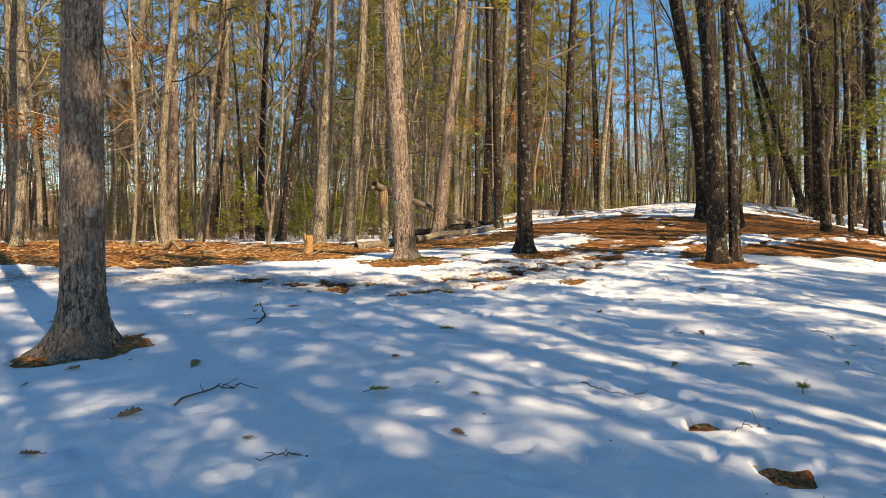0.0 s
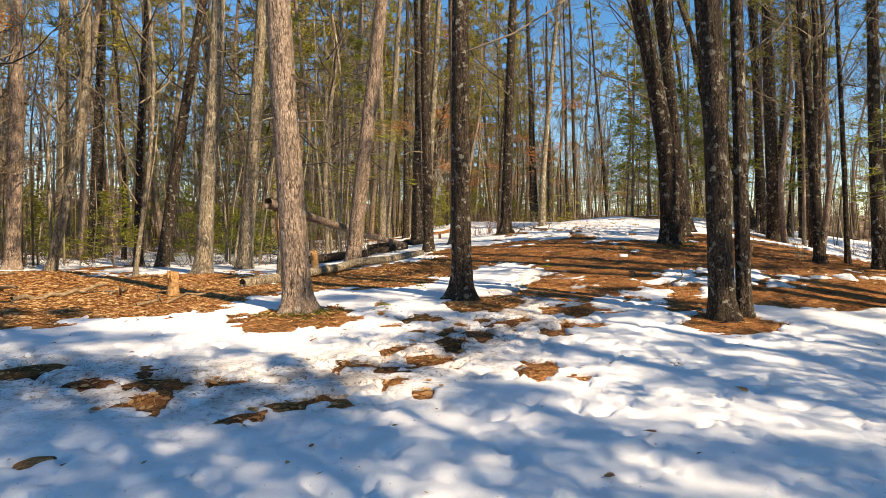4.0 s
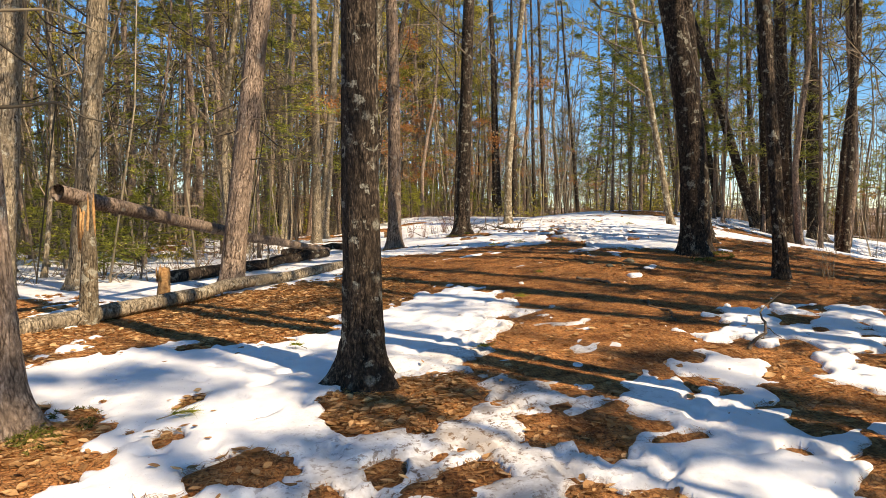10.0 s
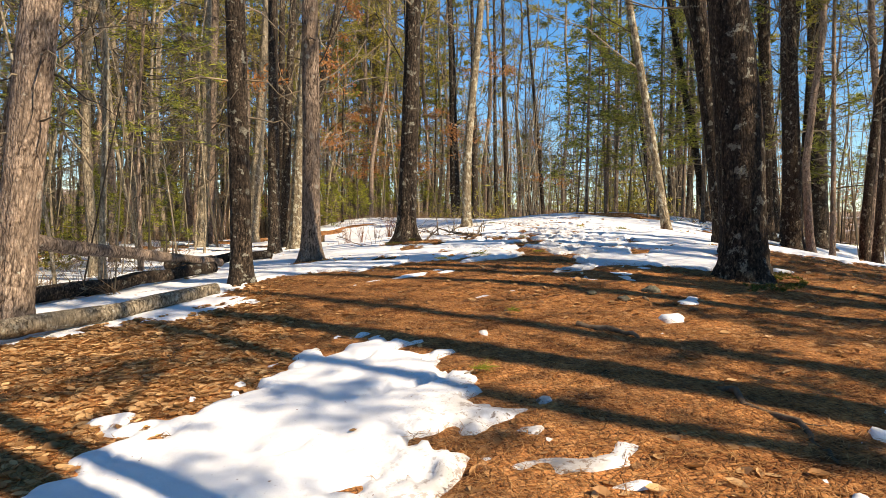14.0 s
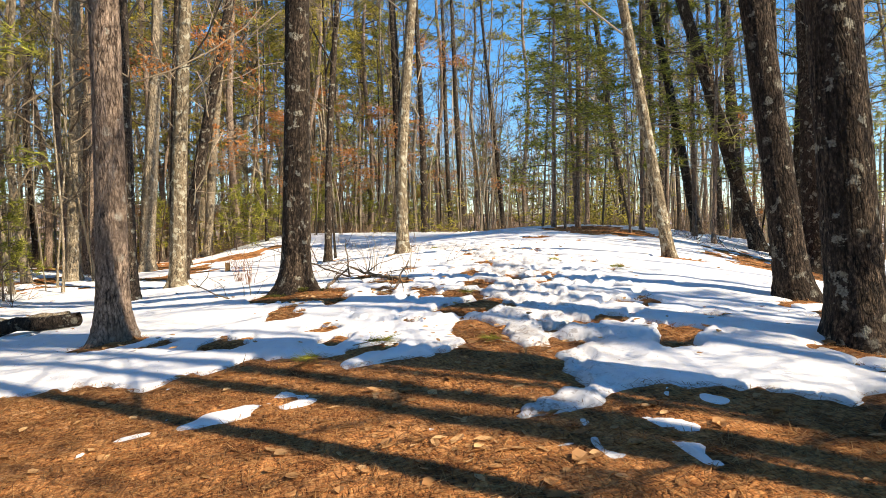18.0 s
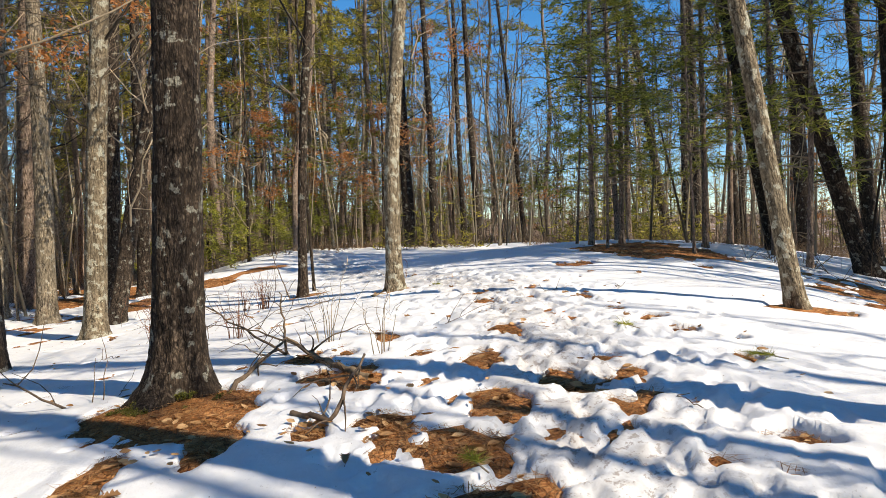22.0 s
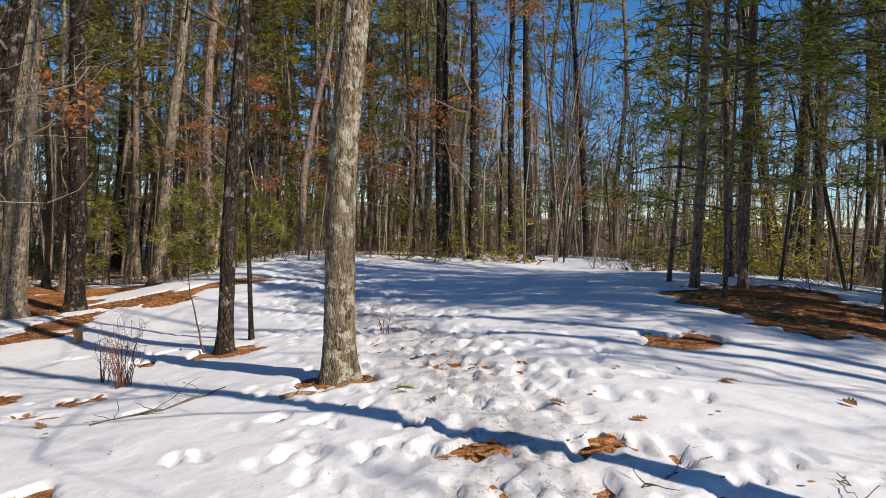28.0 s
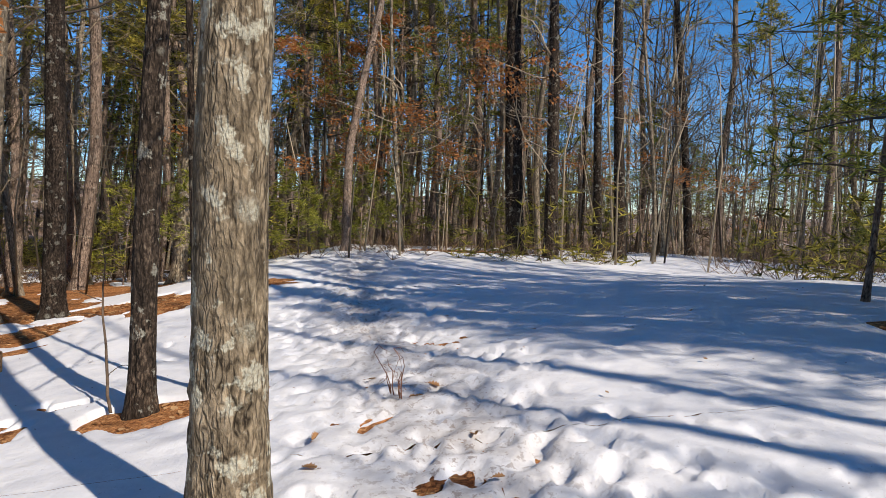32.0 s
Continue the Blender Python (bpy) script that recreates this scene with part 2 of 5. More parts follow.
def far_floor():
    m, nt, bs, out = material("forest_floor")
    co = nt.nodes.new("ShaderNodeTexCoord").outputs["Object"]
    a = noise_of(nt, co, 0.22, 5, 0.65)
    b = noise_of(nt, co, 3.0, 5, 0.65)
    lit = ramp(nt, b, [(0.3, (0.10, 0.06, 0.035)), (0.7, (0.36, 0.22, 0.12))])
    col = mixed(nt, ramp(nt, mixed(nt, 0.35, a, b), [(0.55, (0, 0, 0)), (0.61, (1, 1, 1))]), lit, (0.76, 0.77, 0.79))
    nt.links.new(col, bs.inputs["Base Color"])
    bs.inputs["Roughness"].default_value = 0.9
    bump(nt, bs, b, 0.6, 0.08)
    return m


FAR_FLOOR = far_floor()

# ---- mesh helpers ----
rng = np.random.default_rng(7)


def mesh(name, verts, faces, mat, smooth=True):
    me = bpy.data.meshes.new(name)
    v = np.asarray(verts, np.float32)
    f = np.asarray(faces, np.int32)
    me.vertices.add(len(v))
    me.vertices.foreach_set("co", v.ravel())
    k = f.shape[1]
    me.loops.add(f.size)
    me.loops.foreach_set("vertex_index", f.ravel())
    me.polygons.add(len(f))
    me.polygons.foreach_set("loop_start", np.arange(0, f.size, k, dtype=np.int32))
    me.polygons.foreach_set("loop_total", np.full(len(f), k, np.int32))
    me.polygons.foreach_set("use_smooth", np.full(len(f), smooth))
    me.materials.append(mat)
    me.update(calc_edges=True)
    return me


def part(name, me, parent, label=""):
    ob = new(name, me)
    ob.parent = parent
    return tagged(ob, label)


class Build:
    """Gathers tubes and quads into one mesh."""

    def __init__(self):
        self.v, self.f, self.n = [], [], 0

    def add(self, v, f):
        self.v.append(np.asarray(v, float))
        self.f.append(np.asarray(f, int) + self.n)
        self.n += len(v)

    def tube(self, pts, radii, sides=5, rough=0.0, close=True):
        pts = np.asarray(pts, float)
        m = len(pts)
        tan = np.gradient(pts, axis=0)
        tan /= np.linalg.norm(tan, axis=1)[:, None] + 1e-9
        ref = np.array([0.0, 0.0, 1.0]) if abs(tan[0][2]) < 0.8 else np.array([1.0, 0.0, 0.0])
        a = np.cross(tan, ref)
        a /= np.linalg.norm(a, axis=1)[:, None] + 1e-9
        b = np.cross(tan, a)
        ang = np.linspace(0, 2 * np.pi, sides, endpoint=False)
        r = np.asarray(radii, float)[:, None] * (1 + rough * rng.uniform(-1, 1, (m, sides)))
        ring = pts[:, None] + r[..., None] * (np.cos(ang)[None, :, None] * a[:, None] + np.sin(ang)[None, :, None] * b[:, None])
        i = np.arange(m - 1)[:, None] * sides
        j = np.arange(sides)[None]
        q = np.stack([i + j, i + (j + 1) % sides, i + sides + (j + 1) % sides, i + sides + j], -1).reshape(-1, 4)
        if close:
            q = np.vstack([q, [[(m - 1) * sides + k for k in (0, 1, sides // 2, sides - 1)]], [[3 if sides > 3 else 0, sides // 2, 1, 0]]])
        self.add(ring.reshape(-1, 3), q)

    def mesh(self, name, mat, smooth=True):
        return mesh(name, np.vstack(self.v), np.vstack(self.f), mat, smooth)


# ---- the lie of the land ----
LIFT = [-0.90, -0.18, -0.18, -0.41, -0.23, -0.68, 0.69, -0.28, -0.49, -0.81, 0.55, -0.48, -0.54, 1.61, -0.95, -0.24, -0.07, 0.77, 0.96, -1.98, -0.04, 0.16, -0.92, 1.08, 1.40, 0.01, 0.62, -0.09, 0.71, -0.15]
LIFT_AT = [(x, y) for y in range(-2, 52, 9) for x in range(-8, 21, 7)]


def ease(u):
    u = np.clip(u, 0, 1)
    return u * u * (3 - 2 * u)


def lie(x, y):
    """Height of the bare ground."""
    x, y = np.asarray(x, float), np.asarray(y, float)
    k = np.clip((y - 14.8) / 3.2, 0, 1)
    x, y = x + 0.05 * k, y - 0.85 * k * k * (3 - 2 * k)
    z = np.full(np.broadcast(x, y).shape, 0.9)
    for a, (cx, cy) in zip(LIFT, LIFT_AT):
        z = z + a * np.exp(-((x - cx) ** 2 + (y - cy) ** 2) / 112.5)
    # the glade stays level up to the wood at its far end, then falls away
    level = ease((y - 35.0) / 11) * ease((x - 1.0) / 6) * (1 - 0.7 * ease((x - 18) / 14)) * (1 - 0.75 * ease((y - 49) / 26))
    z = z + level * np.maximum(2.66 - z, 0)
    # wooded rises all round, lower towards the east
    away = np.hypot(x - 6, y - 28)
    return z + 9.0 * ease((away - 48) / 110) * (1 - 0.35 * ease((x - 14) / 50))


def wave(x, y, size, seed):
    """Smooth noise from 0 to 1 whose swells are about size metres wide."""
    u, v = np.asarray(x, float) / size + 113.7 * seed, np.asarray(y, float) / size - 71.3 * seed
    i, j = np.floor(u), np.floor(v)
    fu, fv = u - i, v - j
    fu, fv = fu * fu * (3 - 2 * fu), fv * fv * (3 - 2 * fv)

    def h(a, b):
        s = np.sin(a * 127.1 + b * 311.7 + seed * 17.3) * 43758.5453
        return s - np.floor(s)

    return (h(i, j) * (1 - fu) + h(i + 1, j) * fu) * (1 - fv) + (h(i, j + 1) * (1 - fu) + h(i + 1, j + 1) * fu) * fv


def rolls(x, y, size, seed):
    return 0.55 * wave(x, y, size, seed) + 0.28 * wave(x, y, size / 2.1, seed + 1) + 0.17 * wave(x, y, size / 4.3, seed + 2)


def blob(x, y, cx, cy, rx, ry, turn):
    c, s = math.cos(radians(turn)), math.sin(radians(turn))
    u, v = (x - cx) * c + (y - cy) * s, (y - cy) * c - (x - cx) * s
    return 1 - np.sqrt((u / rx) ** 2 + (v / ry) ** 2)


# bare ground: centre, half-widths and turn of each patch
BARE = [(-4.7, 17.6, 3.4, 3.6, 0), (-9.5, 18.5, 5.0, 4.0, 0), (-3.0, 16.9, 1.8, 2.2, 0), (-0.75, 13.2, 1.05, 1.15, -9), (0.1, 18.2, 2.4, 2.7, -20), (4.65, 19.85, 3.0, 1.8, -28),
        (5.86, 17.34, 2.1, 2.3, -16), (2.36, 19.47, 1.3, 2.5, -26), (8.56, 17.2, 2.3, 2.8, 0)]
BARE += [(10.35, 18.0, 2.3, 4.0, 0), (15.75, 25.85, 2.6, 5.0, 0), (3.25, 21.65, 1.7, 1.3, -25), (4.8, 21.6, 2.0, 1.05, -25), (6.3, 21.2, 0.6, 0.75, 0), (7.7, 19.2, 1.6, 1.0, 0), (7.2, 20.0, 1.0, 0.55, -15), (4.1, 14.9, 1.0, 1.2, -20), (3.7, 14.5, 0.9, 0.8, 0), (5.3, 25.8, 0.9, 0.75, -43), (3.2, 24.6, 0.45, 0.4, 0), (14.4, 33.8, 1.6, 2.4, -8)]
BARE += [(3.5, 41.5, 1.3, 1.0, 0), (5.5, 42.0, 1.1, 0.7, 0), (0.5, 42.2, 1.7, 1.9, 0), (-1.8, 46.0, 2.6, 3.2, 0), (1.6, 46.0, 2.2, 1.9, 0), (10.5, 49.6, 2.6, 1.2, 0),
         (13.6, 34.2, 0.8, 1.5, 0), (2.6, 39.6, 0.7, 0.9, -20), (4.4, 40.6, 0.6, 0.7, 0), (8.1, 31.85, 0.5, 0.42, -26), (6.65, 34.55, 0.55, 0.5, -35), (5.35, 11.75, 0.75, 0.7, -4),
         (-6.5, 14.3, 3.0, 2.3, 0), (-3.2, 14.9, 1.3, 1.5, 0), (-9.0, 14.5, 3.5, 2.6, 0), (8.7, 13.3, 1.8, 1.4, 30), (7.1, 13.0, 0.9, 0.9, 0),
         (2.1, 13.75, 0.62, 0.75, -14), (-3.6, 6.0, 0.75, 0.6, 0), (12.05, 26.85, 0.6, 0.4, 0)]
LYING = [(2.95, 16.3, 0.8, 1.7, -20), (7.7, 11.9, 1.0, 0.3, 25)]
REMNANTS = [(4.44, 15.63, 0.4, 0.3, 0), (4.34, 14.62, 0.5, 0.4, 20), (5.25, 20.45, 0.5, 0.2, 20), (6.26, 19.93, 0.4, 0.2, 15), (4.8, 20.15, 0.45, 0.18, 30), (4.91, 19.6, 0.42, 0.2, 15), (6.79, 20.15, 0.26, 0.45, 15), (7.31, 20.15, 0.26, 0.45, 15), (6.8, 18.52, 0.2, 0.16, 0), (3.75, 14.1, 0.5, 0.35, 30), (3.0, 14.2, 0.25, 0.5, -20), (4.55, 21.45, 0.9, 0.22, 10), (3.3, 13.4, 0.4, 0.4, 0)]
TRODDEN = [(1.6, 11.2, 3.2, 2.6, 30, 0.69), (3.6, 16.2, 0.9, 1.6, -20, 0.54), (5.2, 13.9, 2.7, 1.5, 10, 0.42), (7.4, 22.3, 1.5, 2.2, 0, 0.60), (-1.5, 8.6, 4.0, 1.0, 22, 0.58), (7.65, 24.85, 1.3, 1.6, 0, 0.62), (6.15, 26.85, 1.8, 1.4, 0, 0.62), (1.45, 28.35, 4.5, 5.0, 0, 0.66), (4.45, 34.35, 2.2, 3.5, 0, 0.62)]
HOLES = [(1.72, 3.72, 0.19), (1.86, 3.0, 0.2), (1.97, 12.59, 0.26), (1.78, 11.83, 0.22), (2.76, 11.64, 0.28), (4.62, 12.3, 0.16), (2.5, 9.7, 0.2), (3.4, 12.6, 0.18), (1.4, 10.9, 0.2)]
HOLES += [(7.47, 22.19, 0.19), (7.12, 21.66, 0.24), (8.66, 23.53, 0.22), (7.87, 21.27, 0.22), (8.01, 24.83, 0.26), (7.21, 22.43, 0.12), (7.19, 22.12, 0.12), (9.93, 25.51, 0.14), (8.03, 25.12, 0.2), (8.25, 22.79, 0.17), (8.85, 32.05, 0.1), (8.5, 28.15, 0.12)]
# small melted patches: centre and half-widths
PATCHES = [(6.6, 24.44, 0.27, 0.3), (6.99, 24.02, 0.32, 0.33), (6.73, 23.33, 0.40, 0.4), (7.39, 24.56, 0.2, 0.25), (5.35, 22.83, 0.18, 0.22), (5.27, 23.39, 0.16, 0.2), (4.95, 24.41, 0.2, 0.26), (4.32, 23.54, 0.32, 0.34),
           (3.71, 24.06, 0.2, 0.3), (5.58, 22.37, 0.28, 0.25), (8.14, 21.53, 0.26, 0.25), (7.98, 21.84, 0.16, 0.13), (6.81, 21.54, 0.12, 0.18), (6.98, 21.51, 0.12, 0.13), (6.13, 23.11, 0.12, 0.15), (8.64, 21.79, 0.12, 0.14), (6.16, 24.73, 0.16, 0.25), (6.55, 22.35, 0.24, 0.5)]
PATCHES += [(6.3, 26.85, 0.22, 0.34), (6.62, 25.72, 0.26, 0.34), (6.14, 24.85, 0.22, 0.19), (6.62, 24.69, 0.26, 0.24), (7.04, 24.14, 0.31, 0.27), (5.64, 25.05, 0.22, 0.36), (7.39, 24.75, 0.17, 0.23), (4.98, 24.91, 0.16, 0.33), (7.04, 25.36, 0.1, 0.23)]
PATCHES += [(8.28, 26.82, 0.15, 0.32), (7.64, 25.85, 0.17, 0.28), (6.4, 26.1, 0.34, 0.3), (6.15, 29.7, 0.22, 0.3), (9.73, 27.22, 0.15, 0.15), (9.83, 26.65, 0.14, 0.14), (9.74, 25.95, 0.14, 0.15), (9.49, 24.86, 0.13, 0.16), (6.67, 26.17, 0.18, 0.2), (7.27, 26.3, 0.18, 0.12), (6.66, 26.77, 0.14, 0.15),
            (8.92, 29.63, 0.16, 0.18), (9.69, 29.53, 0.13, 0.16), (9.84, 28.33, 0.15, 0.14), (6.27, 29.76, 0.28, 0.26), (8.7, 28.84, 0.12, 0.16), (13.66, 30.87, 0.16, 0.3), (11.57, 32.02, 0.5, 0.42)]
PATCHES += [(2.56, 13.82, 0.4, 0.6), (1.06, 12.73, 0.34, 0.26), (0.63, 12.32, 0.18, 0.18), (0.96, 11.91, 0.13, 0.22), (1.27, 11.68, 0.12, 0.15), (0.51, 14.07, 0.13, 0.24), (0.52, 13.33, 0.15, 0.24), (1.6, 12.27, 0.13, 0.16), (3.11, 12.01, 0.2, 0.19), (3.38, 11.88, 0.2, 0.2), (2.47, 12.43, 0.24, 0.23),
            (0.95, 10.54, 0.3, 0.18), (0.19, 10.38, 0.22, 0.18), (0.77, 11.08, 0.16, 0.2), (1.35, 11.3, 0.18, 0.3), (2.07, 9.86, 0.17, 0.18), (0.55, 10.87, 0.14, 0.13)]
PATCHES += [(-3.2, 10.56, 0.32, 0.4), (-2.37, 9.95, 0.3, 0.2), (-1.76, 9.86, 0.38, 0.22), (-1.08, 9.85, 0.18, 0.15), (-0.68, 8.8, 0.2, 0.2), (2.18, 10.07, 0.16, 0.16), (0.86, 9.24, 0.15, 0.2)]
TRAIL = [(-8, 10.9), (-5, 10.6), (-3.2, 10.3), (-1.1, 9.7), (0.2, 10.0), (1.2, 10.7), (2.4, 12.5), (3.99, 15.63), (5.45, 19.35), (7.15, 22.35), (8.35, 25.85), (9.15, 29.85), (8.95, 33.85), (7.95, 38.85), (7.45, 46.85)]


def trail_off(x, y):
    """Distance from the trodden trail."""
    best = np.full(np.broadcast(x, y).shape, 99.0)
    for (ax, ay), (bx, by) in zip(TRAIL, TRAIL[1:]):
        dx, dy = bx - ax, by - ay
        u = np.clip(((x - ax) * dx + (y - ay) * dy) / (dx * dx + dy * dy), 0, 1)
        best = np.minimum(best, np.hypot(x - ax - u * dx, y - ay - u * dy))
    return best


def snow_cover(x, y):
    """Above 0 where snow lies, up to about 1 where it is deep."""
    x, y = np.broadcast_arrays(*np.atleast_1d(x, y))
    n = rolls(x, y, 2.6, 3) - 0.5
    m = 0.55 + 1.0 * n
    p = wave(x, y, 0.42, 41)
    q = 0.8 * (rolls(x, y, 0.75, 51) - 0.5) + 0.45 * (wave(x, y, 0.21, 57) - 0.5) + 0.3 * (wave(x, y, 0.1, 58) - 0.5)
    for cx, cy, rx, ry, turn in BARE:
        m = m - 1.9 * np.clip((blob(x, y, cx, cy, rx, ry, turn) + 0.5 * n + 0.75 * q) * 2.0, 0, 1)
    for cx, cy, rx, ry, turn in LYING:
        m = m + 2.2 * np.clip((blob(x, y, cx, cy, rx, ry, turn) + 0.5 * n + 0.8 * q) * 2.0, 0, 1)
    m = np.minimum(m, 1.0)
    for cx, cy, r in HOLES:
        m = m - 1.6 * np.clip((1 - np.hypot(x - cx, (y - cy) * 0.8) / (0.8 * r) + 1.3 * q) * 1.6, 0, 1)
    for cx, cy, rx, ry in PATCHES:
        near = (np.abs(x - cx) < 2 * rx) & (np.abs(y - cy) < 2 * ry)
        m[near] -= 1.9 * np.clip((blob(x[near], y[near], cx, cy, rx, ry, -12) + 0.4 * n[near] + 1.5 * q[near]) * 2.2, 0, 1)
    trail = np.exp(-((trail_off(x, y) / 0.75) ** 2))
    worn = trail * np.clip((14.8 - y) / 2, 0, 1) * np.clip((x + 4) / 4, 0.25, 1) + 0.25 * np.exp(-(((x - 7.4) / 1.3) ** 2 + ((y - 22.2) / 1.8) ** 2))
    m = m - 0.7 * worn * (0.25 + 2.0 * np.clip(p - 0.42, 0, 1) + 0.6 * n)
    m = m - 0.75 * np.clip((5 - 0.08 * (y - 34) - x) / 2.5, 0, 1) * np.clip((y - 33) / 4, 0, 1) * np.clip(6 * (rolls(x, y, 1.2, 35) - 0.49), 0, 1) - 0.25 * np.clip((-1.5 - x) / 3, 0, 1) * np.clip((y - 12) / 4, 0, 1)
    bits = np.clip((blob(x, y, 4.9, 19.0, 4.2, 3.4, -20)) * 2, 0, 1) * np.clip(0.6 * wave(x, y, 0.45, 47) + 0.4 * wave(x, y, 1.7, 48) - 0.73, 0, 1)
    m = m + 14 * bits

    h = 0.46 * wave(x, y, 0.5, 61) + 0.32 * wave(x, y, 0.24, 62) + 0.22 * wave(x, y, 0.13, 63)
    for cx, cy, rx, ry, turn, at in TRODDEN:
        m = m - 9.0 * np.clip(h - at - 0.03, 0, 0.3) * np.clip(blob(x, y, cx, cy, rx, ry, turn) * 2.5, 0, 1)
    g = 0.5 * wave(x, y, 0.26, 66) + 0.5 * wave(x, y, 0.12, 67)
    for cx, cy, rx, ry, turn in REMNANTS:
        m = np.maximum(m, 0.14 * (blob(x, y, cx, cy, 0.7 * rx, 0.7 * ry, turn) + 3.0 * (g - 0.55)))
    return m + 0.22 * (wave(x, y, 0.13, 71) - 0.5) * np.exp(-((m / 0.3) ** 2))


def ground_mesh(name, x0, x1, y0, y1, step, height, keep, mat):
    xs, ys = np.arange(x0, x1 + step / 2, step), np.arange(y0, y1 + step / 2, step)
    gx, gy = np.meshgrid(xs, ys)
    z = height(gx, gy)
    n, m = gx.shape
    i = np.arange((n - 1) * m).reshape(n - 1, m)[:, :-1].ravel()
    q = np.stack([i, i + 1, i + 1 + m, i + m], 1)
    if keep is not None:
        q = q[keep(gx, gy).ravel()[q].any(1)]
    used, q = np.unique(q, return_inverse=True)
    v = np.stack([gx.ravel(), gy.ravel(), z.ravel()], 1)[used]
    return mesh(name, v, q.reshape(-1, 4), mat)


NEAR = (-17.0, 27.0, -4.0, 56.0)


def litter_height(x, y):
    pits = 0.0
    for a, b, r in HOLES:
        pits = np.maximum(pits, 0.045 * np.exp(-((np.hypot(x - a, (y - b) * 0.9) / (r + 0.03)) ** 4)))
    return lie(x, y) - pits - 0.045 * np.clip(snow_cover(x, y) * 3 - 0.3, 0, 1) + 0.05 * (rolls(x, y, 0.9, 11) - 0.5) + 0.02 * (wave(x, y, 0.16, 5) - 0.5)


steps = np.random.default_rng(21)
PRINTS = []
for (ax, ay), (bx, by) in zip(TRAIL, TRAIL[1:]):
    way = math.atan2(by - ay, bx - ax)
    for _ in range(int(math.hypot(bx - ax, by - ay) * (74 if ay > 20 else 22))):
        u, off = steps.uniform(), steps.normal(scale=0.85)
        PRINTS.append((ax + (bx - ax) * u - math.sin(way) * off, ay + (by - ay) * u + math.cos(way) * off, way + steps.normal(scale=0.5), steps.uniform(0.014, 0.045)))
for _ in range(260):
    PRINTS.append((steps.uniform(-4.5, 5), steps.uniform(1.5, 9), steps.uniform(0, 6.28), steps.uniform(0.012, 0.04)))
for _ in range(420):
    PRINTS.append((steps.normal(1.2, 2.4), steps.normal(10.6, 1.9), steps.uniform(0, 6.28), steps.uniform(0.015, 0.055)))
for _ in range(70):
    PRINTS.append((steps.uniform(-5, 14), steps.uniform(1, 44), steps.uniform(0, 6.28), steps.uniform(0.01, 0.03)))


def dents(gx, gy):
    """How far footprints sink into the snow."""
    z = np.zeros(gx.shape)
    xs, ys = gx[0], gy[:, 0]
    for cx, cy, way, deep in PRINTS:
        i0, i1, j0, j1 = (int(v) for v in (*np.searchsorted(xs, (cx - 0.4, cx + 0.4)), *np.searchsorted(ys, (cy - 0.4, cy + 0.4))))
        dx, dy = gx[j0:j1, i0:i1] - cx, gy[j0:j1, i0:i1] - cy
        u, v = dx * math.cos(way) + dy * math.sin(way), dy * math.cos(way) - dx * math.sin(way)
        r = np.sqrt((u / 0.125) ** 2 + (v / 0.052) ** 2)
        z[j0:j1, i0:i1] += deep * (np.clip((1.25 - r) * 3.0, 0, 1) - 0.12 * np.exp(-((r - 1.5) / 0.3) ** 2))
    return z


def snow_height(x, y):
    m = snow_cover(x, y)
    depth = np.where(m > 0, 0.012 * np.clip(m * 7, 0, 1) + 0.04 * (1 - np.exp(-np.maximum(m, 0) * 2.2)), 0.25 * m)
    lumps = 0.05 * (rolls(x, y, 0.9, 21) - 0.5) + 0.03 * (0.6 * wave(x, y, 0.24, 25) + 0.4 * wave(x, y, 0.13, 27) - 0.5) * (0.4 + np.exp(-((trail_off(x, y) / 1.6) ** 2)))
    return lie(x, y) - 0.015 + depth + (lumps - np.minimum(dents(x, y), 0.06)) * np.clip(m * 2.5, 0.0, 1)


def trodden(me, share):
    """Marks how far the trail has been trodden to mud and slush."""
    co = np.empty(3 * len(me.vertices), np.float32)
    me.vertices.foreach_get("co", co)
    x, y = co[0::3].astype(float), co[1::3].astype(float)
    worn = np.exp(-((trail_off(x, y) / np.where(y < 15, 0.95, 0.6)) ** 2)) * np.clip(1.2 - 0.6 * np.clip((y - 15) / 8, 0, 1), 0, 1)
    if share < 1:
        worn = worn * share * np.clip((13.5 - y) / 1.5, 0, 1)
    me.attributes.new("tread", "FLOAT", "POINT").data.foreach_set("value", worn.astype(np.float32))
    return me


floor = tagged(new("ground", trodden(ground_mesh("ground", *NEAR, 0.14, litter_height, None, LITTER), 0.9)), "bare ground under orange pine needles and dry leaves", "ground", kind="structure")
CORE = (-3.6, 11.0, 2.0, 33.0)


def snow_sheet(name, x0, x1, y0, y1, step):
    return trodden(ground_mesh(name, x0, x1, y0, y1, step, snow_height, lambda x, y: snow_cover(x, y) > -0.12, SNOW), 1.0)


snow = tagged(new("snow_cover", snow_sheet("snow_cover", *CORE, 0.036)), "trodden patchy old snow over the forest floor", "snow", kind="structure")
for x0, x1, y0, y1 in ((-17.0, -3.6, -4.0, 56.0), (11.0, 27.0, -4.0, 56.0), (-3.6, 11.0, -4.0, 2.0), (-3.6, 2.5, 33.0, 41.0), (-3.6, 11.0, 41.0, 56.0), (2.5, 11.0, 33.0, 41.0)):
    tagged(new("snow_edge", snow_sheet("snow_edge", x0, x1, y0, y1, 0.05 if y1 == 41 else 0.1)), "patchy old snow between the trees", "snow", kind="structure")


